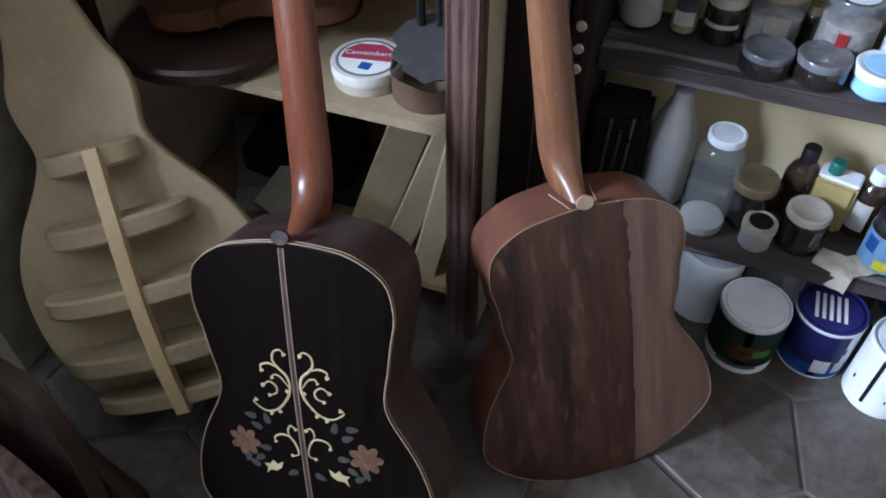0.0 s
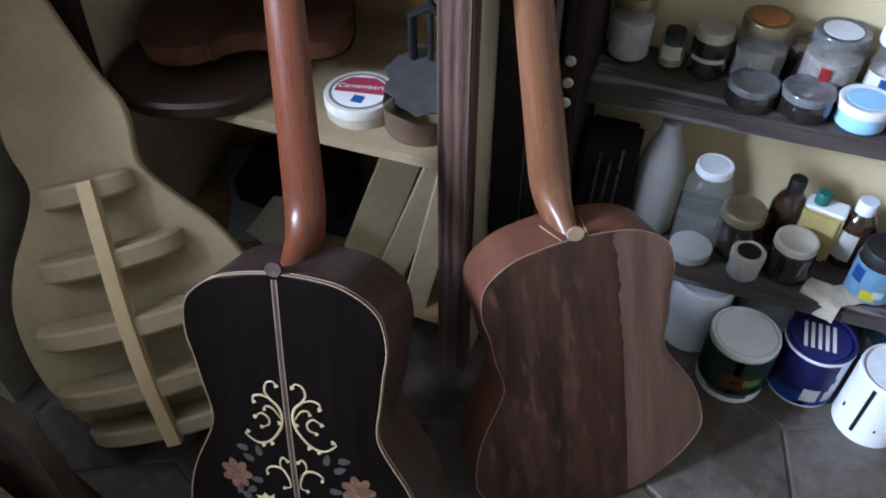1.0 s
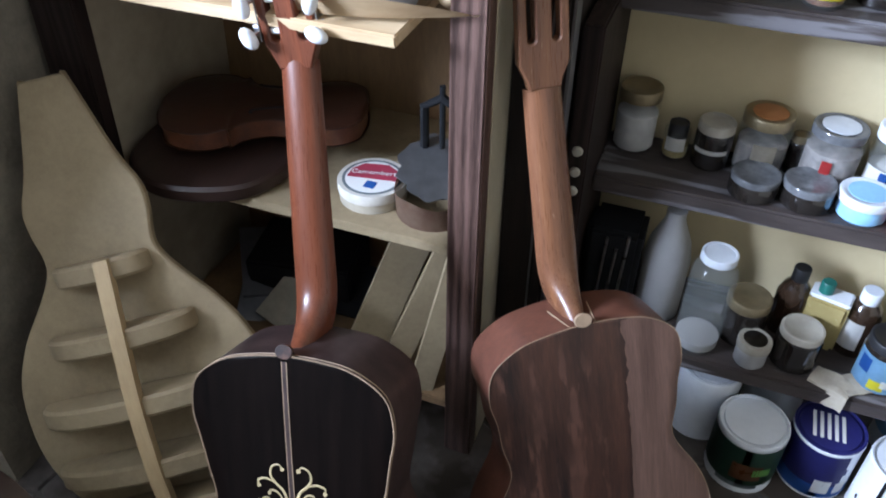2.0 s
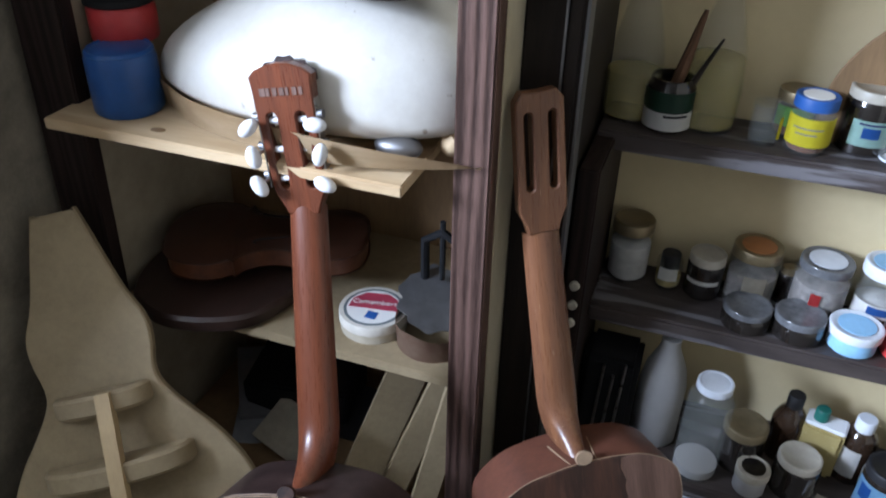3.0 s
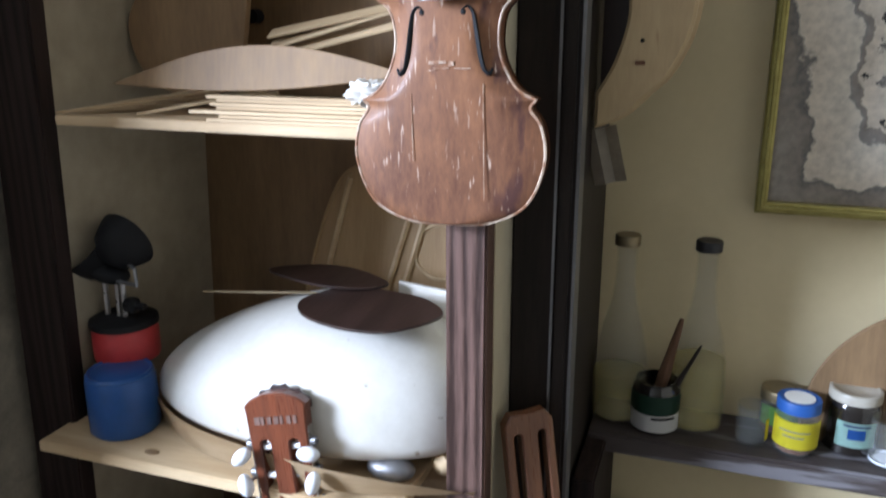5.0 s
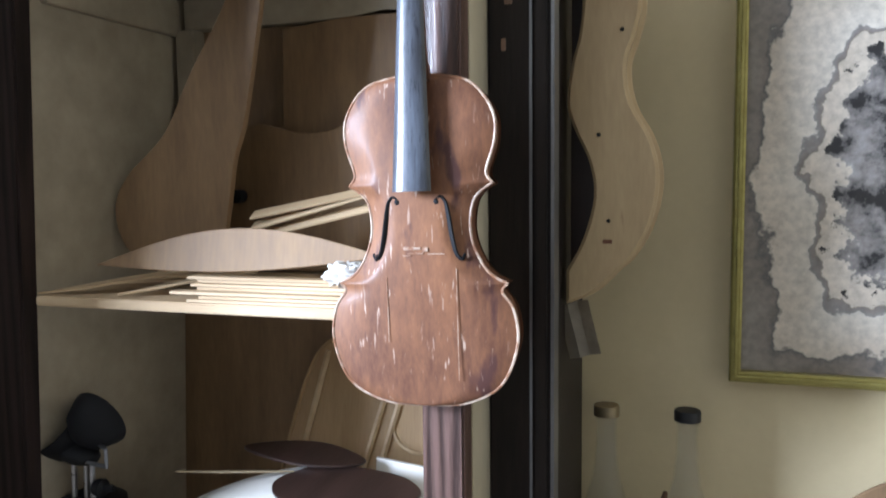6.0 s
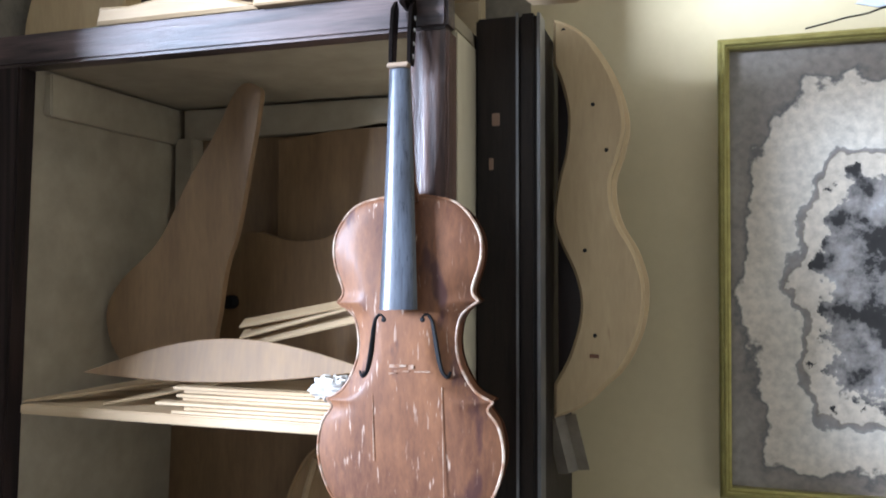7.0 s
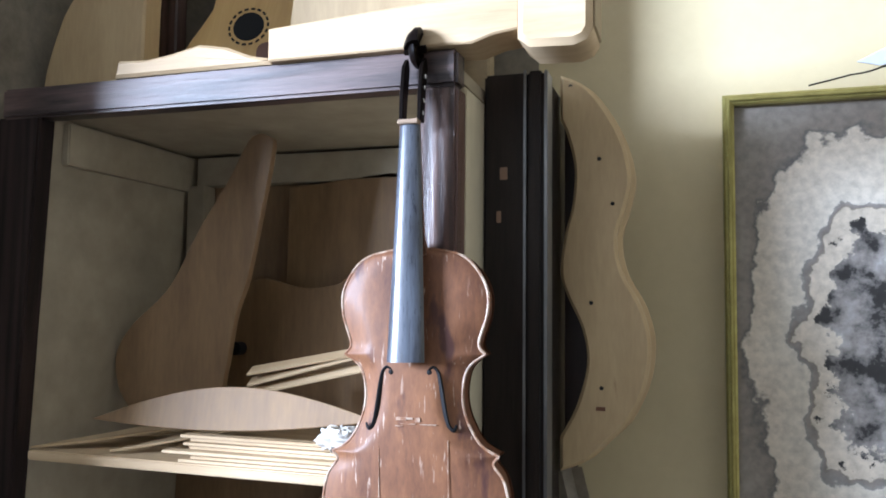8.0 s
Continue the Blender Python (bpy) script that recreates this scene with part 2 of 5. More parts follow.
    "dark_glass": mat("dark_filled_glass", (0.012, 0.010, 0.009), 0.08, (0.02, 0.016, 0.013), bump=0.0, coat=0.6),
    "clear_lid": mat("scuffed_clear_lid", (0.17, 0.175, 0.185), 0.15, (0.05, 0.05, 0.053), 26, bump=0.05),
    "canvas": None,
}
glass = mat("dusty_glass", (0.46, 0.49, 0.47), 0.08, (0.28, 0.30, 0.28), 12, bump=0.02, alpha=0.075, spec=1.0)
M["glass"] = glass


def picture_paint():
    """Flaking cream over grey with dark cracked islands, as in the framed picture."""
    m = bpy.data.materials.new("flaking_painted_picture")
    m.use_nodes = True
    nt = m.node_tree
    n, link = nt.nodes, nt.links.new
    b = n["Principled BSDF"]
    b.inputs["Roughness"].default_value = 0.4
    b.inputs["Coat Weight"].default_value = 0.6
    tc = n.new("ShaderNodeTexCoord")
    warp, vor, fine, grain = n.new("ShaderNodeTexNoise"), n.new("ShaderNodeTexVoronoi"), n.new("ShaderNodeTexNoise"), n.new("ShaderNodeTexNoise")
    for tex, sc in ((warp, 5.0), (fine, 24.0), (grain, 90.0)):
        link(tc.outputs["Object"], tex.inputs["Vector"])
        tex.inputs["Scale"].default_value, tex.inputs["Detail"].default_value, tex.inputs["Roughness"].default_value = sc, 9, 0.55
    sep = n.new("ShaderNodeSeparateXYZ")
    link(tc.outputs["Object"], sep.inputs[0])

    def math_node(op, a, bb):
        q = n.new("ShaderNodeMath")
        q.operation = op
        for k, v in enumerate((a, bb)):
            if isinstance(v, (int, float)):
                q.inputs[k].default_value = v
            else:
                link(v, q.inputs[k])
        return q.outputs[0]

    def power4(v):
        v2 = math_node("MULTIPLY", v, v)
        return math_node("MULTIPLY", v2, v2)

    dx = math_node("DIVIDE", math_node("ABSOLUTE", math_node("SUBTRACT", sep.outputs[0], 0.26), 0.0), 0.256)
    dz = math_node("DIVIDE", math_node("ABSOLUTE", math_node("SUBTRACT", sep.outputs[2], 0.315), 0.0), 0.335)
    r = math_node("POWER", math_node("ADD", power4(dx), power4(dz)), 0.25)
    r = math_node("ADD", r, math_node("MULTIPLY", math_node("SUBTRACT", warp.outputs["Fac"], 0.5), 0.62))
    r = math_node("ADD", r, math_node("MULTIPLY", math_node("SUBTRACT", fine.outputs["Fac"], 0.5), 0.16))
    ramp = n.new("ShaderNodeValToRGB")
    link(r, ramp.inputs[0])
    cr = ramp.color_ramp
    cream, pale, grey = (0.60, 0.52, 0.41), (0.66, 0.60, 0.50), (0.235, 0.20, 0.165)
    stops = ((0.0, pale), (0.595, cream), (0.602, grey), (0.63, (0.27, 0.25, 0.225)), (0.637, pale), (0.84, cream), (0.855, (0.13, 0.12, 0.11)), (0.875, grey), (1.0, (0.28, 0.245, 0.205)))
    while len(cr.elements) < len(stops):
        cr.elements.new(0.5)
    for e, (p, c) in zip(cr.elements, stops):
        e.position, e.color = p, (*c, 1)
    # broken rubble in the middle: chunks of grey with black gaps
    lump, chunk = n.new("ShaderNodeTexNoise"), n.new("ShaderNodeValToRGB")
    link(tc.outputs["Object"], lump.inputs["Vector"])
    lump.inputs["Scale"].default_value, lump.inputs["Detail"].default_value, lump.inputs["Roughness"].default_value = 17.0, 10, 0.62
    link(lump.outputs["Fac"], chunk.inputs[0])
    ce = chunk.color_ramp
    tones = ((0.0, (0.012, 0.011, 0.011)), (0.43, (0.025, 0.023, 0.022)), (0.46, (0.13, 0.12, 0.11)), (0.53, (0.27, 0.245, 0.22)), (0.61, (0.36, 0.335, 0.31)), (0.67, (0.54, 0.52, 0.49)))
    while len(ce.elements) < len(tones):
        ce.elements.new(0.5)
    for e, (p, c) in zip(ce.elements, tones):
        e.position, e.color = p, (*c, 1)
    edge, rub = n.new("ShaderNodeMapRange"), n.new("ShaderNodeMix")
    edge.inputs[1].default_value, edge.inputs[2].default_value, edge.inputs[3].default_value, edge.inputs[4].default_value = 0.48, 0.495, 1.0, 0.0
    link(math_node("ADD", r, math_node("MULTIPLY", math_node("SUBTRACT", lump.outputs["Fac"], 0.5), 0.7)), edge.inputs[0])
    rub.data_type = "RGBA"
    link(edge.outputs[0], rub.inputs[0])
    link(ramp.outputs[0], rub.inputs[6])
    link(chunk.outputs[0], rub.inputs[7])
    paint = rub.outputs[2]
    mx = n.new("ShaderNodeMix")
    mx.data_type, mx.blend_type = "RGBA", "MULTIPLY"
    mx.inputs[0].default_value = 0.7
    link(paint, mx.inputs[6])
    g2 = n.new("ShaderNodeMapRange")
    g2.inputs[1].default_value, g2.inputs[2].default_value, g2.inputs[3].default_value, g2.inputs[4].default_value = 0.3, 0.65, 0.6, 1.05
    link(grain.outputs["Fac"], g2.inputs[0])
    link(g2.outputs[0], mx.inputs[7])
    link(mx.outputs[2], b.inputs["Base Color"])
    bp = n.new("ShaderNodeBump")
    bp.inputs["Strength"].default_value, bp.inputs["Distance"].default_value = 0.5, 0.004
    link(r, bp.inputs["Height"])
    link(bp.outputs[0], b.inputs["Normal"])
    return m


M["canvas"] = picture_paint()

# ---- mesh helpers ----


def finish(bm, smooth=40):
    bmesh.ops.recalc_face_normals(bm, faces=bm.faces)
    for f in bm.faces:
        f.smooth = True
    for e in bm.edges:
        if len(e.link_faces) == 2 and e.calc_face_angle(0) > radians(smooth):
            e.smooth = False
    return bm


def part(name, bm, material, parent=None, label="", at=None, smooth=40):
    me = bpy.data.meshes.new(name)
    finish(bm, smooth).to_mesh(me)
    bm.free()
    me.materials.append(M[material] if isinstance(material, str) else material)
    ob = new(name, me)
    if parent is not None:
        ob.parent = parent
    if at is not None:
        ob.matrix_basis = at
    if label:
        tagged(ob, label)
    return ob


def thing(name, m, label, category, group="", kind=""):
    ob = new(name)
    ob.empty_display_size = 0.05
    ob.matrix_basis = m
    return tagged(ob, label, category, group, kind)


def solid(name, bm, material, m, label, category, group="", kind=""):
    ob = part(name, bm, material, None, "", m)
    return tagged(ob, label, category, group, kind)


def box(x0, x1, y0, y1, z0, z1, bevel=0.002, jitter=0.0, shear=None):
    bm = bmesh.new()
    bmesh.ops.create_cube(bm, size=1)
    for v in bm.verts:
        v.co = Vector(((x0, x1)[v.co.x > 0], (y0, y1)[v.co.y > 0], (z0, z1)[v.co.z > 0]))
        if jitter:
            v.co += Vector([random.uniform(-jitter, jitter) for _ in range(3)])
    if bevel:
        bmesh.ops.bevel(bm, geom=bm.edges[:], offset=bevel, segments=2, affect="EDGES")
    return bm


def lathe(profile, seg=28, squash=1.0):
    """A turned body round z from (radius, height) pairs; closed at radius 0."""
    bm = bmesh.new()
    rings = []
    for r, z in profile:
        if r <= 1e-6:
            rings.append([bm.verts.new((0, 0, z))])
        else:
            rings.append([bm.verts.new((r * math.cos(k * math.tau / seg), squash * r * math.sin(k * math.tau / seg), z)) for k in range(seg)])
    for a, b in zip(rings, rings[1:]):
        for k in range(seg):
            q = [a[k % len(a)], a[(k + 1) % len(a)], b[(k + 1) % len(b)], b[k % len(b)]]
            q = list(dict.fromkeys(q))
            if len(q) > 2:
                bm.faces.new(q)
    return bm


def spline(points, steps=8, closed=False):
    """Catmull-Rom through 2D or 3D points."""
    p = [Vector(q) for q in points]
    n = len(p)
    out = []
    for i in range(n if closed else n - 1):
        a, b, c, d = (p[(i + k) % n] if closed else p[min(max(i + k, 0), n - 1)] for k in (-1, 0, 1, 2))
        for s in range(steps):
            t = s / steps
            out.append(0.5 * ((2 * b) + (c - a) * t + (2 * a - 5 * b + 4 * c - d) * t * t + (3 * b - a - 3 * c + d) * t ** 3))
    if not closed:
        out.append(p[-1])
    return out


def prism(outline, y0, y1, bevel=0.0015, holes=()):
    """Outline of (x, z) pairs, given thickness from y0 to y1; holes: more outlines cut through."""
    bm = bmesh.new()
    loops = []
    for line in (outline, *holes):
        vs = [bm.verts.new((q[0], y0, q[1])) for q in line]
        loops.append([bm.edges.new((vs[k], vs[(k + 1) % len(vs)])) for k in range(len(vs))])
    if holes:
        bmesh.ops.triangle_fill(bm, edges=[e for lp in loops for e in lp], use_beauty=True)
    else:
        bm.faces.new(bm.verts[:])
    geo = bmesh.ops.extrude_face_region(bm, geom=bm.faces[:])
    for v in geo["geom"]:
        if isinstance(v, bmesh.types.BMVert):
            v.co.y = y1
    if bevel:
        bmesh.ops.recalc_face_normals(bm, faces=bm.faces)
        rim = [e for e in bm.edges if len(e.link_faces) == 2 and e.calc_face_angle(0) > 1.2 and abs(e.verts[0].co.y - e.verts[1].co.y) < 1e-6]
        bmesh.ops.bevel(bm, geom=rim, offset=bevel, segments=1, affect="EDGES")
    return bm


def tube(points, radius, seg=8, flat=1.0, closed=False):
    """A round bar along 3D points; radius: one number or one for each point."""
    bm = bmesh.new()
    p = [Vector(q) for q in points]
    n = len(p)
    rad = radius if isinstance(radius, (list, tuple)) else [radius] * n
    rings, up = [], None
    for i in range(n):
        d = (p[(i + 1) % n] - p[i - 1]) if closed else (p[min(i + 1, n - 1)] - p[max(i - 1, 0)])
        d.normalize()
        if up is None:
            up = d.orthogonal().normalized()
        up = (up - d * up.dot(d)).normalized()
        side = d.cross(up)
        rings.append([bm.verts.new(p[i] + rad[i] * (up * math.cos(k * math.tau / seg) + side * flat * math.sin(k * math.tau / seg))) for k in range(seg)])
    for i in range(n if closed else n - 1):
        a, b = rings[i], rings[(i + 1) % n]
        for k in range(seg):
            bm.faces.new((a[k], a[(k + 1) % seg], b[(k + 1) % seg], b[k]))
    if not closed:
        bm.faces.new(rings[0])
        bm.faces.new(rings[-1])
    return bm


def sections(rows, y_of=None):
    """A loft of closed rings, all with as many points."""
    bm = bmesh.new()
    rings = [[bm.verts.new(q) for q in ring] for ring in rows]
    for a, b in zip(rings, rings[1:]):
        for k in range(len(a)):
            bm.faces.new((a[k], a[(k + 1) % len(a)], b[(k + 1) % len(a)], b[k]))
    bm.faces.new(rings[0])
    bm.faces.new(rings[-1])
    return bm


def ellipsoid(rx, ry, rz, u=32, v=16):
    bm = bmesh.new()
    bmesh.ops.create_uvsphere(bm, u_segments=u, v_segments=v, radius=1)
    for q in bm.verts:
        q.co = Vector((q.co.x * rx, q.co.y * ry, q.co.z * rz))
    return bm


def stand(foot, top, facing):
    """A pose at foot whose z points to top and whose -y faces the azimuth given (0: towards -y, positive: towards +x)."""
    z = (Vector(top) - Vector(foot)).normalized()
    n = Vector((math.sin(radians(facing)), -math.cos(radians(facing)), 0))
    y = -(n - z * n.dot(z)).normalized()
    x = y.cross(z)
    m = Matrix((x, y, z)).transposed().to_4x4()
    m.translation = foot
    return m


# ---- the room ----
EAST, SOUTH, HIGH = 1.9, -2.2, 2.75


def structure(name, bm, material, label, category="wall"):
    return tagged(part(name, bm, material), label, category, "", "structure")


structure("wall_north_1", box(-0.17, EAST + 0.1, 1.42, 1.54, 0, HIGH, 0), "wall", "cream yellow painted plaster wall behind the shelves")
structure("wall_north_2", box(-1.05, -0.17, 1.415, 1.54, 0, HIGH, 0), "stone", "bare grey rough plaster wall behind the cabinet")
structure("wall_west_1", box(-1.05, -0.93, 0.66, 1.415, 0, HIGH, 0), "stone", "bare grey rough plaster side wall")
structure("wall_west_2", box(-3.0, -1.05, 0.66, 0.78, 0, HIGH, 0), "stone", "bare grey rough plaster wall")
WY0, WY1, WZ0, WZ1 = -1.95, -0.75, 1.6, 2.62   # the window in the west wall
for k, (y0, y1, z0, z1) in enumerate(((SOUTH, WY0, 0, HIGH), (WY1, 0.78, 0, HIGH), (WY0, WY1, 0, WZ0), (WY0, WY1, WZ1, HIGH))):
    structure("wall_west_%d" % (k + 3), box(-3.12, -3.0, y0, y1, z0, z1, 0), "room", "unseen plaster wall round the window, darkened to cut bounce light")
structure("wall_east", box(EAST, EAST + 0.1, SOUTH, 1.42, 0, HIGH, 0), "room_east", "unseen plaster side wall, kept paler to bounce light")
structure("ceiling", box(-3.12, EAST + 0.1, SOUTH - 0.12, 1.54, HIGH, HIGH + 0.1, 0), "ceiling", "plain white ceiling", "ceiling")
structure("wall_south", box(-3.12, EAST + 0.1, SOUTH - 0.12, SOUTH, 0, HIGH, 0), "room", "unseen plaster wall behind the camera, darkened to cut bounce light")
win = thing("window_1", pose(-3.06, (WY0 + WY1) / 2, WZ0, 0, 0, 90), "white wooden window frame open to daylight", "window", "", "structure")
WW, WH = (WY1 - WY0) / 2, WZ1 - WZ0
part("window_frame", prism([(-WW, 0), (WW, 0), (WW, WH), (-WW, WH)], -0.03, 0.03, 0.002, ([(-WW + 0.05, 0.05), (-0.02, 0.05), (-0.02, WH - 0.05), (-WW + 0.05, WH - 0.05)], [(0.02, 0.05), (WW - 0.05, 0.05), (WW - 0.05, WH - 0.05), (0.02, WH - 0.05)])), "ceiling", win)

# added out of view: keeps window light off the low left side
structure("wall_partition", box(-1.5, -1.4, -0.35, 0.66, 0, 1.12, 0), "stone", "low unseen partition added to shade the lower left")

# floor: a bed of mortar with irregular stone slabs on it
structure("floor", box(-3.12, EAST + 0.1, SOUTH - 0.12, 1.54, -0.1, -0.006, 0), "grout", "pale mortar bed of a stone slab floor", "floor")


# ---- cabinet ----
CF = 1.005   # front of the cabinet
cabinet = thing("cabinet", pose(0, 0, 0), "open dark-stained wooden cabinet full of instrument making clutter", "cabinet")


def sheared(x0, x1, lean, y0, y1, z0, z1):
    bm = box(x0, x1, y0, y1, z0, z1, 0.003)
    for v in bm.verts:
        v.co.x += lean * (z1 - v.co.z)
    return bm


# left stile stands in shade, so it takes the darker stain
part("left_stile", sheared(-0.87, -0.785, -0.043, CF, CF + 0.03, 0, 1.76), "stain_shaded", cabinet)
part("right_stile", box(-0.234, -0.184, CF, CF + 0.035, 0, 1.757, 0.003), "stain", cabinet)
part("top_rail", box(-0.85, -0.184, CF - 0.003, CF + 0.03, 1.757, 1.80, 0.004), "stainx", cabinet)
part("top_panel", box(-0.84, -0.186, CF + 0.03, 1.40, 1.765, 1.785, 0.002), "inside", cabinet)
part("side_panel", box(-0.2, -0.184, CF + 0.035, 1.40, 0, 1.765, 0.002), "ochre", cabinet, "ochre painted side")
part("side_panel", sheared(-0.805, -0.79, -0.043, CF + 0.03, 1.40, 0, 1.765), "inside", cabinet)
part("back_panel", box(-0.9, -0.2, 1.375, 1.39, 0, 1.765, 0), "panel", cabinet, "brown plywood back")
part("upper_shelf", box(-0.785, -0.2, CF + 0.004, 1.375, 1.292, 1.305, 0.002), "pine", cabinet, "thin pale pine shelf")
# takes the darker mould colour to stand in for the bay's shade
part("low_shelf", box(-0.84, -0.2, CF + 0.015, 1.375, 0.46, 0.478, 0.002), "mould", cabinet, "pale pine shelf, darkened for the shade in the bay")
part("bottom", box(-0.85, -0.2, CF + 0.03, 1.375, 0.08, 0.1, 0.002), "panel", cabinet)
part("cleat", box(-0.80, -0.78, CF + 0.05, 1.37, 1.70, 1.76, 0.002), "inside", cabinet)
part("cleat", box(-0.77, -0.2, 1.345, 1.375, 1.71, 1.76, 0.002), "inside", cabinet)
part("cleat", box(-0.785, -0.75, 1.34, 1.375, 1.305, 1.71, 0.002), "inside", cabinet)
part("cleat", box(-0.83, -0.2, 1.10, 1.13, 0.80, 0.826, 0.002), "panel", cabinet)

post = thing("wall_post", pose(0, 0, 0), "near-black wooden post with a worn metal edge strip", "post")
part("plank", box(-0.183, -0.128, 1.12, 1.412, 0, 1.80, 0.003), "post", post)
part("edge_strip", box(-0.127, -0.105, 1.112, 1.412, 0, 1.80, 0.004), "post", post)
part("metal_edge", box(-0.1295, -0.1262, 1.1085, 1.1115, 0, 1.80, 0.0005), "steel", post, "thin worn metal edge strip")
part("metal_edge", box(-0.1045, -0.1005, 1.114, 1.15, 0, 1.80, 0.001), "steel", post, "worn metal edge strip")

# ---- right-hand shelves ----
rack = thing("wall_shelf", pose(0, 0, 0), "dark dusty wooden wall shelf crowded with jars", "shelf")
part("upright", box(-0.0995, -0.068, 1.165, 1.418, 0, 0.80, 0.003), "stain_shaded", rack)
part("upright", box(1.2, 1.235, 1.17, 1.418, 0, 0.80, 0.003), "stain", rack)
for z, y in ((0.81, 1.288), (0.505, 1.255), (0.21, 1.195)):
    part("shelf_board", box(-0.098 if z > 0.7 else -0.068, 1.235 if z > 0.7 else 1.2, y, 1.418, z - 0.032, z, 0.004), "darkshelf", rack)

# ---- picture ----
picture = thing("framed_picture", pose(0.113, 1.392, 1.153), "abstract grey and cream picture in a thin gold frame", "picture")
PW, PH = 0.52, 0.668
part("frame", prism([(0, 0), (PW, 0), (PW, PH), (0, PH)], -0.008, 0.026, 0.003, ([(0.016, 0.016), (PW - 0.016, 0.016), (PW - 0.016, PH - 0.016), (0.016, PH - 0.016)],)), "gold", picture)
part("canvas", box(0.012, PW - 0.012, 0.008, 0.014, 0.012, PH - 0.012, 0), "canvas", picture, "flaking grey and cream abstract painting")
part("inner_frame", prism([(0.006, 0.006), (PW - 0.006, 0.006), (PW - 0.006, PH - 0.006), (0.006, PH - 0.006)], -0.012, -0.008, 0.001, ([(0.0105, 0.0105), (PW - 0.0105, 0.0105), (PW - 0.0105, PH - 0.0105), (0.0105, PH - 0.0105)],)), "gold", picture)

# ---- guitars ----


def mirror_outline(half):
    return [(x, z) for x, z in half] + [(-x, z) for x, z in reversed(half[1:-1])]


def dome(outline, centre, rings, y_edge):
    """A plate over an outline that swells towards -y: rings are (scale, rise)."""
    bm = bmesh.new()
    loops = [[bm.verts.new((centre[0] + (x - centre[0]) * s, y_edge - h, centre[1] + (z - centre[1]) * s)) for x, z in outline] for s, h in rings]
    for a, b in zip(loops, loops[1:]):
        for k in range(len(a)):
            bm.faces.new((a[k], a[(k + 1) % len(a)], b[(k + 1) % len(a)], b[k]))
    tip = bm.verts.new((centre[0], y_edge - rings[-1][1] - 0.0005, centre[1]))
    for k in range(len(loops[-1])):
        bm.faces.new((loops[-1][k], loops[-1][(k + 1) % len(loops[-1])], tip))
    return bm


def band(outline, y0, y1, inset=0.0):
    bm = bmesh.new()
    a = [bm.verts.new((x, y0, z)) for x, z in outline]
    b = [bm.verts.new((x, y1, z)) for x, z in outline]
    for k in range(len(a)):
        j = (k + 1) % len(a)
        bm.faces.new((a[k], a[j], b[j], b[k]))
    return bm


def guitar_half(length, low, waist, up):
    s = length / 0.49
    pts = [(0, 0), (0.07, 0.004), (0.135, 0.034), (low * 0.985, 0.085), (low, 0.135), (low * 0.9, 0.195), (waist * 1.06, 0.255), (waist, 0.285), (waist * 1.06, 0.325),
           (up * 0.95, 0.365), (up, 0.405), (up * 0.93, 0.448), (0.095, 0.476), (0.05, 0.486), (0, 0.49)]
    return [(p[0], p[1] * s) for p in spline(pts, 5)]


def swell(x, z, length, low):
    """How far the arched back stands out at (x, z)."""
    q = min(1.0, (x / (low * 1.12)) ** 2 + ((z - length * 0.47) / (length * 0.58)) ** 2)
    return -0.012 * (1 - q)


def back_plate(half, length, low, a, b):
    """The arched back between the fractions a and b of its width, -1 to 1."""
    bm = bmesh.new()
    rows = []
    zs = [q[1] for q in half[1:-1]]
    for x, z in half[1:-1]:
        lo, hi = (max(-x, a) if a > -9 else -x), (min(x, b) if b < 9 else x)
        if hi - lo < 0.004:
            continue
        if b > 9 > a > -9:
            lo = min(hi, a + 0.006 * noise.noise(Vector((0, 0, z * 30))) + 0.004 * noise.noise(Vector((3, 0, z * 110))))
        row = []
        for k in range(15):
            xx = lo + (hi - lo) * k / 14
            e = min(1.0, (x - abs(xx)) / 0.01)
            row.append(bm.verts.new((xx, swell(xx, z, length, low) * max(0.0, e) ** 0.5, z)))
        rows.append(row)
    for p, q in zip(rows, rows[1:]):
        for k in range(14):
            bm.faces.new((p[k], p[k + 1], q[k + 1], q[k]))
    return bm


def onto(bm, length, low, proud=0.0006):
    """Lay inlay modelled round y = 0 onto the arched back."""
    for v in bm.verts:
        v.co.y = v.co.y * 0.5 + swell(v.co.x, v.co.z, length, low) - proud
    return bm


def ribbon(w, length, x=0.0):
    return sections([[(x - w, -0.0004, z), (x + w, -0.0004, z), (x + w, 0.003, z), (x - w, 0.003, z)] for z in [0.005 + (length - 0.012) * k / 24 for k in range(25)]])


def petal_flower(cx, cz, r, petals, y, a0=0.0):
    out = []
    for k in range(petals * 6):
        a = a0 + k * math.tau / (petals * 6)
        q = r * (0.62 + 0.38 * abs(math.cos(a * petals / 2)))
        out.append((cx + q * math.cos(a), cz + q * math.sin(a)))
    return prism(out, y, y + 0.001, 0)


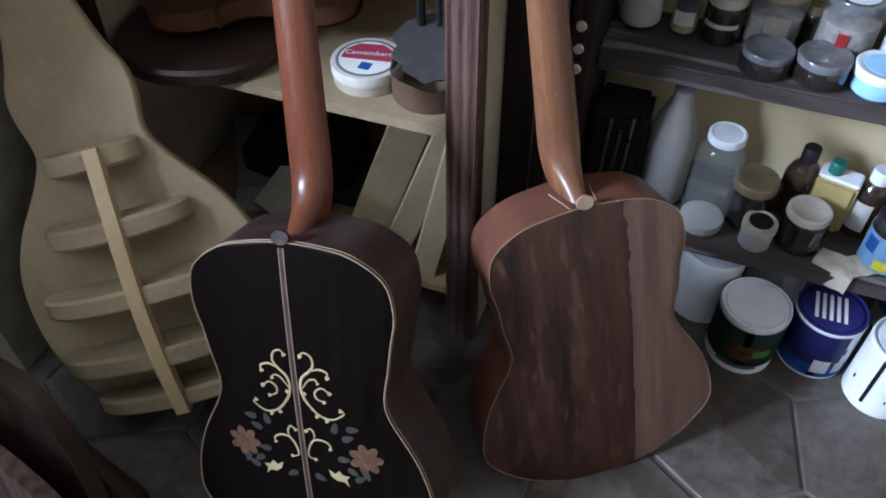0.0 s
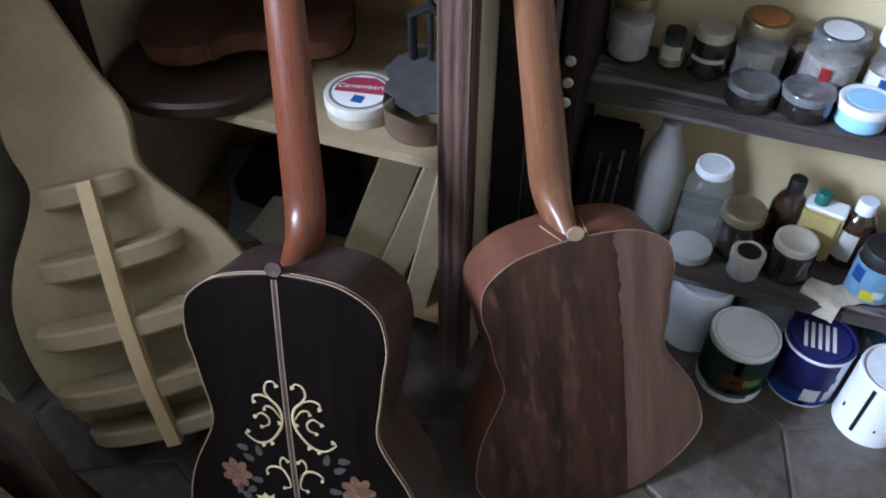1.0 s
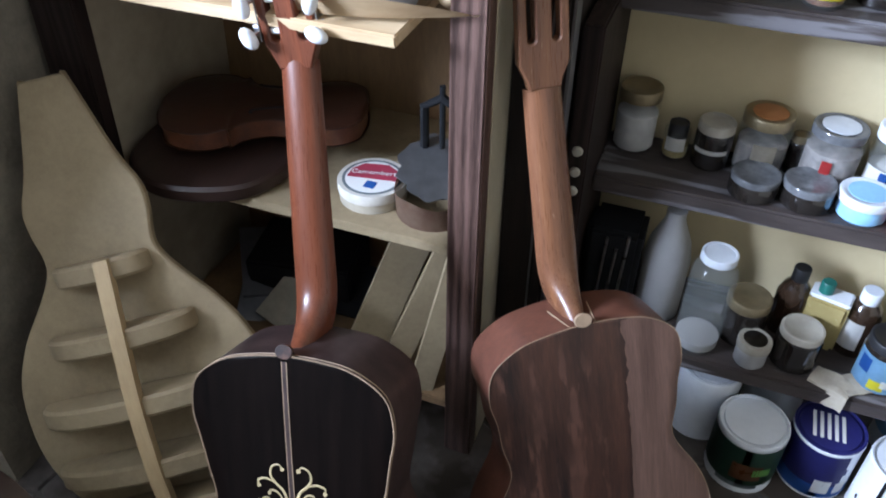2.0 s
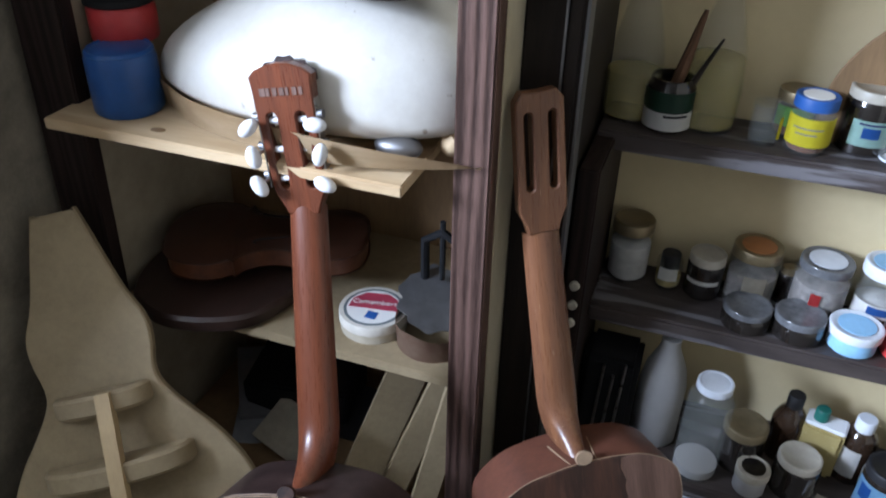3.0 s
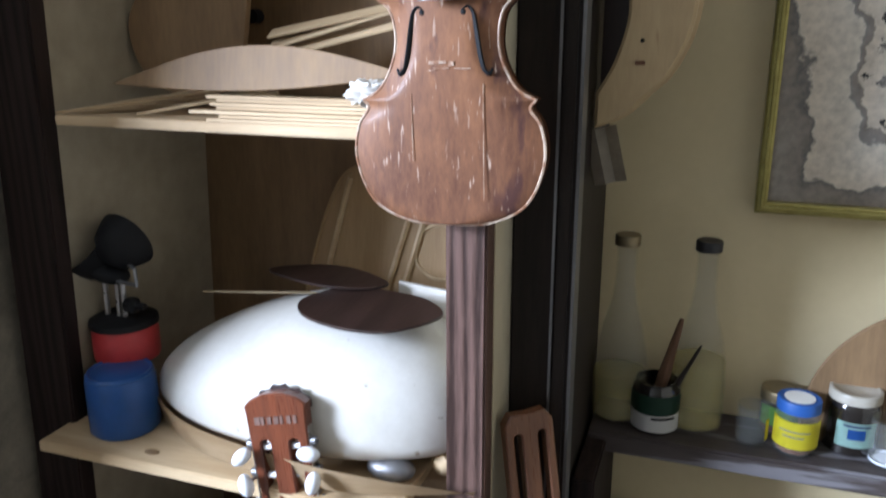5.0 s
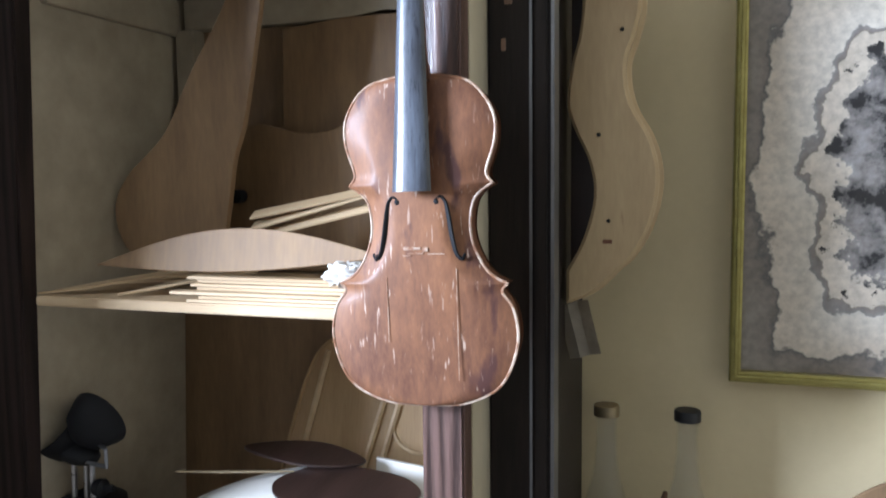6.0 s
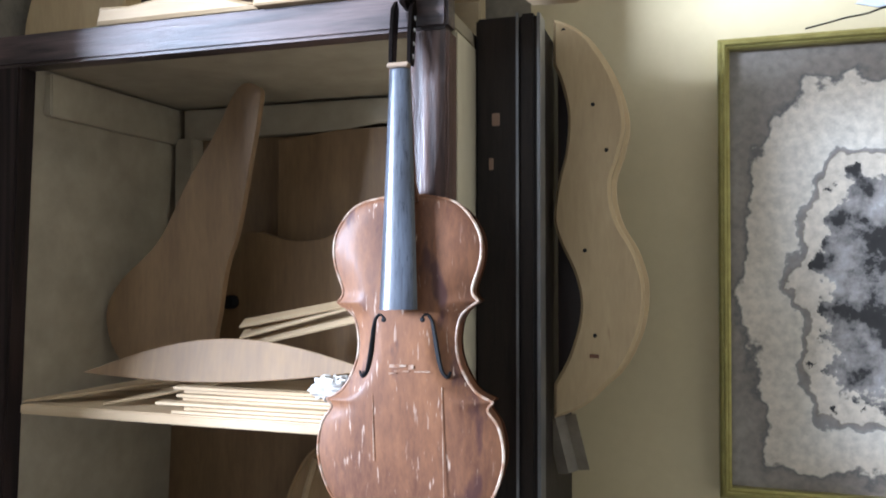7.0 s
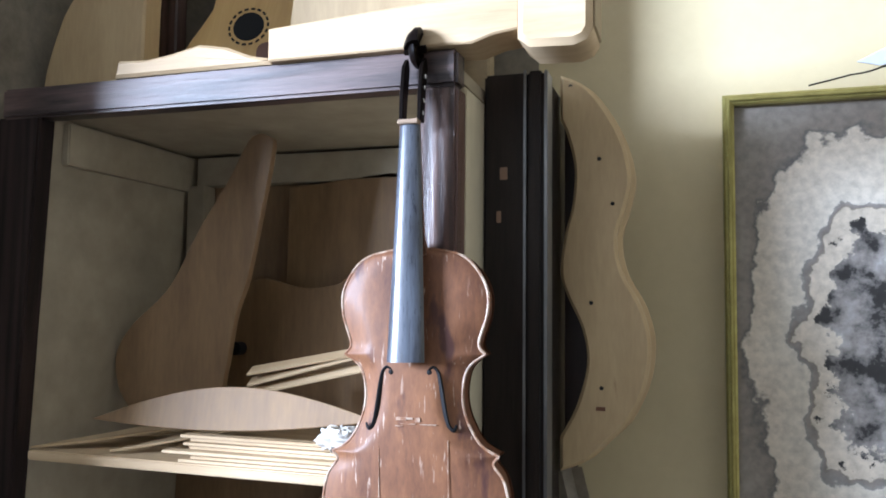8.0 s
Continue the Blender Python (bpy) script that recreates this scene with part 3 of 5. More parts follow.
def headstock(parent, z0, length, w0, w1, y0, thick, wood, slots, crown, lean):
    """A slotted head above z0; slots: half width, from, to."""
    tip = [(w1, length * 0.86), (w1 * 1.03, length * 0.92), (w1 * 0.8, length * 0.965), (w1 * 0.35, length), (0, length * 1.005)] if crown else [(w1, length * 0.93), (w1 * 0.7, length), (0, length * 0.99)]
    half = [(0, -0.012), (0.022, -0.012), (w0 * 0.72, 0.0), (w0, 0.022), *tip]
    cx, s0, s1, sw = slots
    holes = []
    for side in (-1, 1):
        h = []
        for k in range(9):
            a = math.pi * k / 8
            h.append((side * cx + sw * math.cos(a), s1 + sw * math.sin(a)))
        for k in range(9):
            a = math.pi + math.pi * k / 8
            h.append((side * cx + sw * math.cos(a), s0 + sw * math.sin(a)))
        holes.append(h)
    head = part("headstock", prism(mirror_outline(half), y0, y0 + thick, 0.002, holes), wood, parent, at=lean)
    if crown:
        rim = [(w1 * 1.0, length * 0.86), (w1 * 1.0, length * 0.93), (w1 * 0.78, length * 0.955), (w1 * 0.66, length * 0.995), (w1 * 0.34, length * 1.0), (w1 * 0.2, length * 1.035), (0, length * 1.025)]
        part("front_veneer", prism(mirror_outline([(0, length * 0.86)] + rim), y0 + thick, y0 + thick + 0.006, 0.001), "rosewood_side", head, "dark scalloped face veneer")
    return head


def neck_bar(z0, z1, w0, w1, y_top, d0, d1, heel_z):
    """A half-round neck that thickens into the heel near z0."""
    rows = []
    n = 18
    for k in range(n + 1):
        z = z0 + (z1 - z0) * k / n
        t = k / n
        w, d = (w0 + (w1 - w0) * t) / 2, d0 + (d1 - d0) * t
        h = max(0.0, 1 - (z - z0) / heel_z)
        d += h ** 2.2 * 0.062
        w *= 1 - 0.42 * h ** 2
        rows.append([(w * math.cos(a), y_top - d * max(0.0, math.sin(a)) ** 0.8, z) for a in [math.pi * j / 10 for j in range(11)]])
    return sections(rows)


def guitar(name, label, m, wood, side, neck_wood, length, low, waist, up, neck_len, inlaid, tuners, head_len):
    g = thing(name, m, label, "guitar", "guitars leaning in the corner")
    half = guitar_half(length, low, waist, up)
    out = mirror_outline(half)
    depth = 0.115 if inlaid else 0.095
    if inlaid:
        part("back", back_plate(half, length, low, -99, 99), wood, g)
    else:
        part("back", back_plate(half, length, low, -99, 99), wood, g)
        strip = back_plate(half, length, low, 0.056, 99)
        for v in strip.verts:
            v.co.y -= 0.0005
        part("bare_strip", strip, "mahog_pale", g, "strip of bare unvarnished mahogany")
    part("side", band(out, 0.0, depth), side, g)
    part("top", dome(out, (0, length * 0.5), ((1, 0), (0.5, 0.0)), depth), "spruce", g)
    edge = [(x * 1.003, -0.0005, length * 0.5 + (z - length * 0.5) * 1.003) for x, z in out]
    part("binding", tube(edge, 0.0011 if inlaid else 0.0006, 6, closed=True), "binding", g)
    if inlaid:
        part("binding", tube([(x * 1.004, 0.006, length * 0.5 + (z - length * 0.5) * 1.004) for x, z in out], 0.0009, 5, closed=True), "binding", g)
    ztop = length + neck_len
    part("neck", neck_bar(length - 0.004, ztop, 0.062, 0.052, depth - 0.005, 0.026, 0.021, 0.075), neck_wood, g)
    part("heel_cap", lathe([(0, -0.003), (0.0115, -0.003), (0.013, 0.0), (0.012, 0.004), (0, 0.004)], 20, 0.8), "binding" if not inlaid else "mahog", g, at=pose(0, 0.002, length + 0.006, 78))
    if not inlaid:
        for s in (-1, 1):
            part("heel_line", tube([(s * 0.019, 0.004, length - 0.002), (s * 0.03, 0.06, length - 0.001)], 0.0012, 6), "binding", g)
    hy = depth - 0.026
    lean = Matrix.Translation((0, hy, ztop)) @ pose(0, 0, 0, 14, -1.5) @ Matrix.Translation((0, -hy, 0)) if tuners else pose(0, 0, ztop, 9)
    head = headstock(g, ztop, head_len, 0.037 if tuners else 0.034, 0.0415 if tuners else 0.033, hy, 0.02, neck_wood, (0.02, 0.03, 0.118, 0.0068) if tuners else (0.0165, 0.055, 0.15, 0.0055), tuners, lean)
    if tuners:
        for k, w in enumerate((0.008, 0.005, 0.006, 0.007, 0.004, 0.006, 0.005)):
            part("lettering_bar", box(-0.030 + 0.009 * k, -0.030 + 0.009 * k + w, -0.0008, 0.0, 0.146, 0.156, 0), "mahog_pale", head, at=pose(0, hy - 0.0002, 0))
        for s in (-1, 1):
            part("side_plate", box(s * 0.0405 - 0.001, s * 0.0405 + 0.001, hy + 0.002, hy + 0.018, 0.025, 0.14, 0.0005), "nickel", head)
            for k, z in enumerate((0.036, 0.075, 0.113)):
                part("roller", tube([(s * 0.010, hy + 0.01, z), (s * 0.032, hy + 0.01, z)], 0.0045, 10), "pearl", head)
                part("worm_gear", lathe([(0, -0.004), (0.006, -0.004), (0.006, 0.004), (0, 0.004)], 12), "steel", head, at=pose(s * 0.044, hy + 0.008, z + 0.006, 0, 90))
                part("tuner_shaft", tube([(s * 0.042, hy + 0.01, z), (s * 0.045, hy - 0.012, z)], 0.0026, 8), "nickel", head)
                part("tuner_button", ellipsoid(0.0155, 0.0105, 0.0095, 18, 10), "pearl", head, at=pose(s * 0.046, hy - 0.018, z - 0.002, 0, (28, -70, 8, 60, 80, -35)[k + 3 * (s < 0)], 0))
    if inlaid:
        yb = 0.0
        part("centre_strip", onto(ribbon(0.0028, length), length, low, 0.0003), "rosewood_side", g)
        for s in (-1, 1):
            part("strip_line", onto(ribbon(0.0006, length, s * 0.0034), length, low, 0.0005), "binding", g)
            for pts, w, ends in ((((0.064, 0.291), (0.068, 0.286), (0.050, 0.275), (0.030, 0.281), (0.013, 0.302), (0.008, 0.321), (0.012, 0.337), (0.023, 0.348), (0.030, 0.359), (0.027, 0.372), (0.017, 0.376), (0.012, 0.370)), 0.0016, (1, 1)),
                                 (((0.023, 0.348), (0.037, 0.353), (0.049, 0.349), (0.049, 0.341)), 0.0014, (0, 1)), (((0.010, 0.319), (0.021, 0.334), (0.031, 0.336), (0.034, 0.331)), 0.0012, (0, 0.8)),
                                 (((0.041, 0.302), (0.030, 0.307), (0.029, 0.317), (0.039, 0.324), (0.050, 0.317)), 0.0013, (0.9, 1)),
                                 (((0.018, 0.203), (0.008, 0.207), (0.010, 0.222), (0.019, 0.236), (0.034, 0.237), (0.043, 0.230), (0.042, 0.224)), 0.0013, (0.9, 0.8)),
                                 (((0.019, 0.236), (0.020, 0.247), (0.015, 0.255), (0.008, 0.250)), 0.0012, (0, 0.9))):
                line = spline(pts, 6)
                n = len(line) - 1
                part("scroll_inlay", onto(tube([(s * p[0], yb, p[1]) for p in line], [w * (0.55 + 0.75 * math.sin(math.pi * k / n)) for k in range(n + 1)], 6), length, low), "inlay", g)
                for p, q in ((line[0], ends[0]), (line[-1], ends[1])):
                    if q:
                        part("scroll_tip", onto(petal_flower(s * p[0], p[1], 0.0036 * q, 3, yb, 0.4), length, low, 0.001), "inlay", g)
            for bx, bz in ((0.028, 0.277), (0.042, 0.272), (0.013, 0.312)):
                part("bud_inlay", onto(petal_flower(s * bx, bz, 0.0034, 3, yb, 0.9), length, low, 0.001), "inlay", g)
            for r, petals, a0, up in ((0.026, 7, 0.3, 0.0006), (0.017, 5, 0.9, 0.0012), (0.009, 5, 0.2, 0.0018)):
                part("rose_inlay", onto(petal_flower(s * (0.094 + 0.1 * (0.026 - r)), 0.214 + 0.12 * (0.026 - r), r, petals, yb, a0), length, low, up), "inlay_pink", g)
            part("tulip_inlay", onto(prism([(s * (0.048 + x), 0.176 + z) for x, z in ((-0.012, 0.012), (-0.009, 0.001), (0.0, -0.006), (0.010, -0.006), (0.017, -0.014), (0.014, -0.002), (0.019, 0.004), (0.009, 0.005), (0.004, 0.012), (-0.003, 0.006))], yb, yb + 0.001, 0), length, low, 0.0008), "inlay", g)
            for k, (lx, lz, ang) in enumerate(((0.052, 0.261, 1.3), (0.078, 0.262, 0.1), (0.070, 0.246, 0.4), (0.061, 0.209, 0.0), (0.022, 0.171, -0.5), (0.073, 0.189, -0.6), (0.093, 0.186, -1.2), (0.083, 0.178, 0.5))):
                leaf = [(0.0095 * math.cos(a), 0.005 * math.sin(a) * (1 - 0.4 * math.cos(a))) for a in [math.tau * j / 12 for j in range(12)]]
                part("leaf_inlay", onto(prism([(s * (lx + x * math.cos(ang) - z * math.sin(ang)), lz + x * math.sin(ang) + z * math.cos(ang)) for x, z in leaf], yb, yb + 0.001, 0), length, low, 0.0006), "inlay_grey", g)
    return g


guitar("inlaid_guitar", "rosewood guitar with a flower inlaid back, leaning on the cabinet", stand((-0.263, 0.535, 0.0), (-0.447, 0.925, 0.99), 6),
       "rosewood", "rosewood_side", "cedar", 0.53, 0.185, 0.124, 0.146, 0.368, True, True, 0.185)
guitar("plain_guitar", "half-varnished mahogany guitar with an empty slotted head, leaning on the post", stand((0.108, 0.832, 0.0), (-0.128, 1.04, 0.98), 36),
       "mahog", "mahog_side", "cedar2", 0.50, 0.189, 0.127, 0.145, 0.315, False, False, 0.182)

# ---- violin ----


def violin_outline():
    low = spline([(0, 0), (0.045, 0.003), (0.085, 0.024), (0.1035, 0.068), (0.1, 0.105), (0.088, 0.124), (0.094, 0.133)], 5)
    mid = spline([(0.094, 0.133), (0.074, 0.145), (0.059, 0.172), (0.055, 0.198), (0.061, 0.225), (0.08, 0.24)], 5)
    up = spline([(0.08, 0.24), (0.073, 0.252), (0.083, 0.285), (0.081, 0.315), (0.06, 0.344), (0.028, 0.354), (0, 0.356)], 5)
    return [(p[0], p[1]) for p in low + mid[1:] + up[1:]]


def arched(half, way):
    """A violin plate between mirrored edges, arched across and along."""
    bm = bmesh.new()
    rows = []
    for x, z in half[1:-1]:
        row = []
        for k in range(21):
            u = -1 + 2 * k / 20
            d = min(1.0, x * (1 - abs(u)) / 0.03)
            w = 0.108 - 0.05 * z
            h = 0.003 * min(1, x * (1 - abs(u)) / 0.006) + 0.0125 * d * d * (3 - 2 * d) * (1 - (u * x / w) ** 2) * (0.3 + 0.7 * math.sin(math.pi * z / 0.356))
            row.append(bm.verts.new((u * x, way * h, z)))
        rows.append(row)
    for p, q in zip(rows, rows[1:]):
        for k in range(20):
            bm.faces.new((p[k], p[k + 1], q[k + 1], q[k]))
    return bm


def f_hole(s):
    pts = spline([(0.020, 0.222), (0.026, 0.226), (0.031, 0.220), (0.034, 0.205), (0.038, 0.180), (0.042, 0.165), (0.048, 0.160), (0.051, 0.166)], 5)
    n = len(pts)
    return tube([(s * p[0], -0.0135 + 0.0035 * (k / n), p[1]) for k, p in enumerate(pts)], [0.0009 + 0.0013 * math.sin(math.pi * k / (n - 1)) for k in range(n)], 6, 1.6)


def violin(name, label, m, varnish, side, whole=True):
    v = thing(name, m, label, "violin")
    out = mirror_outline(violin_outline())
    c = (0, 0.178)
    part("belly", arched(violin_outline(), -1), varnish, v)
    inner = [(x * 0.97, c[1] + (z - c[1]) * 0.982) for x, z in out]
    part("rib", band(inner, 0.001, 0.033), side, v)
    back = arched(violin_outline(), 1)
    for q in back.verts:
        q.co.y += 0.034
    part("back", back, side, v)
    part("edge", tube([(x, 0.0, z) for x, z in out], 0.0017, 6, closed=True), "worn_edge" if whole else varnish, v, "worn pale edge" if whole else "")
    for s in (-1, 1):
        part("f_hole", f_hole(s), "black", v)
        part("f_hole_eye", ellipsoid(0.0032, 0.0015, 0.0032, 10, 6), "black", v, at=pose(s * 0.0215, -0.0138, 0.221))
    if not whole:
        return v
    for x, z, w, h in ((-0.015, 0.170, 0.012, 0.0035), (-0.004, 0.171, 0.008, 0.002), (0.006, 0.1685, 0.006, 0.0045), (-0.010, 0.1655, 0.017, 0.0014), (0.012, 0.1655, 0.018, 0.0008), (-0.016, 0.1635, 0.009, 0.001)):
        part("bridge_mark", box(x, x + w, -0.0166, -0.0158, z, z + h, 0.0002), "worn_edge", v, "pale worn bridge mark")
    for x, z0, z1 in ((0.042, 0.03, 0.15), (-0.035, 0.07, 0.14)):
        part("crack", tube([(x, -0.0105 - 0.0035 * math.sin(math.pi * z / 0.356), z) for z in np.linspace(z0, z1, 8)], 0.0004, 5), "worn_edge", v, "pale hairline crack")
    part("neck", sections([[(w * math.cos(a), y - d * math.sin(a) * -1, z) for a in [math.pi * j / 8 for j in range(9)]] for z, w, y, d in
                           ((0.348, 0.017, -0.012, 0.046), (0.37, 0.0155, -0.014, 0.022), (0.44, 0.0135, -0.016, 0.016), (0.495, 0.012, -0.017, 0.014))]), side, v)
    fb = []
    for z, w, y in ((0.232, 0.021, -0.036), (0.36, 0.0165, -0.028), (0.492, 0.012, -0.0205)):
        fb.append([(w * math.cos(a), y + 0.006 - 0.008 * math.sin(a), z) for a in [math.pi * j / 10 for j in range(11)]])
    part("fingerboard", sections(fb), "ebony", v, "worn ebony fingerboard with a bluish sky sheen in its colour")
    part("nut", box(-0.012, 0.012, -0.0265, -0.014, 0.492, 0.497, 0.001), "binding", v)
    for s in (-1, 1):
        cheek = [(-0.018, 0.497), (-0.004, 0.497), (0.002, 0.53), (0.010, 0.565), (0.004, 0.575), (-0.008, 0.563), (-0.015, 0.53)]
        part("pegbox_cheek", prism(cheek, -0.0025, 0.0025, 0.0008), "rosewood", v, at=Matrix.Translation((s * 0.0105, 0, 0)) @ pose(0, 0, 0, 0, 0, 90))
        for k, z in enumerate((0.507, 0.522, 0.538, 0.552)):
            part("peg_hole", tube([(s * 0.0135, -0.009 + 0.003 * k, z), (s * 0.0128, -0.009 + 0.003 * k, z)], 0.0026, 10), "pearl", v)
    sp = []
    for k in range(40):
        a = k / 39 * 2.2 * math.tau
        r = 0.0165 * (1 - 0.36 * k / 39 * 2.2)
        sp.append((0, 0.004 - r * math.cos(a), 0.585 + r * math.sin(a)))
    part("scroll", tube(sp, [0.0068 * (1 - 0.55 * k / 39) for k in range(40)], 8, 2.0), "rosewood", v)
    part("scroll_eye", tube([(-0.0125, 0.004, 0.585), (0.0125, 0.004, 0.585)], 0.005, 12), "rosewood", v)
    return v


violin("violin", "worn unstrung violin with scratched reddish varnish, hung on the stile", stand((-0.217, 0.968, 1.212), (-0.230, 0.985, 1.805), 3), "violin", "violin_side")
flat = Matrix(((0.34, 0, 0.94, -0.80), (-0.94, 0, 0.34, 1.115), (0, -1, 0, 0.565), (0, 0, 0, 1)))
violin("dark_violin", "old dark violin body without a neck lying flat on a shelf", flat, "violin_dark", "lit_rib", False)

# ---- cabinet: middle and upper bays ----


def leaf_board(x0, x1, z, y, thick, rise):
    """A thin lens-shaped board standing on edge."""
    n = 20
    top = [(x0 + (x1 - x0) * k / n, z + rise * math.sin(math.pi * k / n)) for k in range(n + 1)]
    low = [(x0 + (x1 - x0) * k / n, z - 0.32 * rise * math.sin(math.pi * k / n)) for k in range(n - 1, 0, -1)]
    return prism(top + low, y, y + thick, 0.0008)


board = thing("loose_board", pose(0, 0, 0), "thick pale pine board laid across the cabinet as a shelf", "board")
bb = box(-0.836, -0.281, 0.947, 1.18, 0.8265, 0.843, 0.002)
part("board", bb, "pine", board)
part("dark_stain", lathe([(0, 0), (0.012, 0), (0.011, 0.0006), (0, 0.0006)], 14, 0.6), "panel", board, at=pose(-0.66, 0.975, 0.8432))

# the big white shell: an egg-shaped shell lying on its side
shell = thing("white_shell", pose(-0.465, 1.135, 0.8915), "big white painted egg-shaped shell resting on the board", "shell")
sb = ellipsoid(1, 1, 1, 56, 28)
for q in sb.verts:
    x, y, z = (math.copysign(abs(c) ** (0.92 - 0.09 * q.co.x), c) for c in q.co)
    q.co = Vector((x * (0.278 if x < 0 else 0.252), y * 0.15, z * (0.155 * (1 + 0.36 * min(x, 0)) if z > 0 else 0.048)))
part("shell_body", sb, "shell", shell)
back_sheet = thing("white_board", pose(-0.30, 1.17, 0.8435, -6), "white painted board standing behind the white shell", "board")
part("board", prism([(-0.07, 0), (0.095, 0), (0.095, 0.20), (-0.07, 0.215)], 0, 0.008, 0.001), "shell", back_sheet)
part("screw", lathe([(0, 0), (0.0045, 0), (0.004, 0.0015), (0, 0.0022)], 10), "black", back_sheet, at=pose(0.048, 0, 0.178, 90))

plate = thing("dark_plate", pose(0, 1.1, 1.0500, 3) @ pose(0, -1.1, 0), "thin dark brown leaf-shaped wooden plate lying on the white shell", "wooden plate")
po = spline([(-0.474, 1.085), (-0.455, 1.05), (-0.415, 1.028), (-0.36, 1.018), (-0.31, 1.032), (-0.268, 1.09), (-0.30, 1.135), (-0.36, 1.152), (-0.43, 1.15), (-0.462, 1.12)], 6, True)
part("plate", prism([(p[0], p[1] - 1.1) for p in po], -0.004, 0.0, 0.001), "darkboard", plate, at=pose(0, 1.1, 0, -90))
rear = spline([(-0.585, 1.195), (-0.54, 1.232), (-0.47, 1.24), (-0.39, 1.196), (-0.40, 1.165), (-0.46, 1.15), (-0.53, 1.165)], 6, True)
solid("dark_plate", prism([(p[0], p[1] - 1.2) for p in rear], -0.004, 0.0, 0.001), "darkboard", pose(0.01, 1.18, 1.0575, -90), "second dark brown wooden plate behind the first on the shell", "wooden plate")
solid("wood_sliver", leaf_board(-0.085, 0.085, 0.0, 0, 0.003, 0.009), "mould", pose(-0.555, 1.115, 1.0445, 75, 0, 16), "thin pointed sliver of pale wood lying on the shell", "wood strip")

# veneer strip bent to a point in front of the board
vb = bmesh.new()
vr = []
vp = spline([(-0.70, 1.05), (-0.62, 1.0), (-0.52, 0.972), (-0.40, 0.958), (-0.30, 0.966), (-0.192, 0.992)], 6)
for k, q in enumerate(vp):
    t = k / (len(vp) - 1)
    h = 0.043 * (1 - t ** 4) + 0.001
    vr.append((Vector((q[0], q[1] + 0.004, 0.8445 + 0.018 * t ** 4)), Vector((q[0], q[1] - 0.006, 0.8445 + 0.018 * t ** 4 + h))))
va = [(vb.verts.new(a), vb.verts.new(b)) for a, b in vr]
for (a, b), (c, d) in zip(va, va[1:]):
    vb.faces.new((a, c, d, b))
bmesh.ops.solidify(vb, geom=vb.faces[:], thickness=0.0014)
solid("veneer_strip", vb, "pine", pose(0, 0, 0.0015), "thin pale veneer strip curling to a point", "veneer")

# camping burner
gas = thing("gas_burner", pose(-0.745, 1.025, 0.843), "blue gas cartridge with a red and black burner", "camping burner")
part("cartridge", lathe([(0, 0), (0.046, 0), (0.05, 0.005), (0.05, 0.080), (0.046, 0.089), (0.036, 0.093), (0, 0.095)], 36), "blue", gas)
part("rim", lathe([(0.045, 0.085), (0.048, 0.089), (0.045, 0.093), (0.039, 0.090)], 30), "blue", gas)
part("collar", lathe([(0, 0.0), (0.047, 0.0), (0.049, 0.004), (0.049, 0.045), (0.044, 0.054), (0.02, 0.058), (0, 0.058)], 28), "red", gas, "red plastic collar", pose(-0.035, 0.06, 0.085))
part("collar_rim", lathe([(0.044, 0), (0.051, 0.003), (0.05, 0.012), (0.03, 0.02), (0, 0.022)], 24), "black", gas, at=pose(-0.035, 0.06, 0.136))
for dx in (-0.05, -0.028, -0.018):
    part("rod", tube([(dx, 0.045, 0.15), (dx + 0.002, 0.045, 0.212)], 0.0042, 8), "nickel", gas)
part("bracket", tube([(-0.04, 0.04, 0.215), (0.018, 0.035, 0.212), (0.018, 0.035, 0.238), (0.0, 0.04, 0.243), (-0.04, 0.045, 0.24)], 0.0032, 6), "steel", gas)
part("bracket", tube([(-0.085, 0.04, 0.205), (-0.088, 0.04, 0.235)], 0.003, 6), "nickel", gas)
part("valve_knob", lathe([(0, 0), (0.011, 0), (0.013, 0.006), (0.013, 0.014), (0.006, 0.018), (0.005, 0.032), (0, 0.032)], 12), "black", gas, at=pose(-0.012, 0.045, 0.175, 0, 88))
part("manifold", ellipsoid(0.036, 0.024, 0.016, 18, 10), "black", gas, at=pose(-0.045, 0.05, 0.222, 0, 12))
bowl = [(0, -0.034), (0.018, -0.031), (0.034, -0.018), (0.043, 0.004), (0.045, 0.012), (0.0425, 0.012), (0.031, -0.014), (0.0, -0.027)]
part("burner_cup", lathe(bowl, 30), "black", gas, "large sooty burner cup", pose(-0.014, 0.052, 0.268, -62, 34, 10))
part("burner_cup", lathe([(r * 1.02, z * 1.3) for r, z in bowl], 26), "black", gas, "sooty burner cup", pose(-0.075, 0.055, 0.248, 35, -28))

knob = solid("turned_wood", lathe([(0, 0), (0.012, 0.002), (0.016, 0.014), (0.013, 0.028), (0, 0.032)], 18), "pinez", pose(-0.262, 1.06, 0.845, 0, 35), "small turned piece of pale wood beside the shell", "turned wood")
grey_lump = solid("putty_lump", ellipsoid(0.034, 0.02, 0.017, 18, 10), "steel", pose(-0.315, 1.02, 0.86), "flat grey lump beside the shell", "lump")

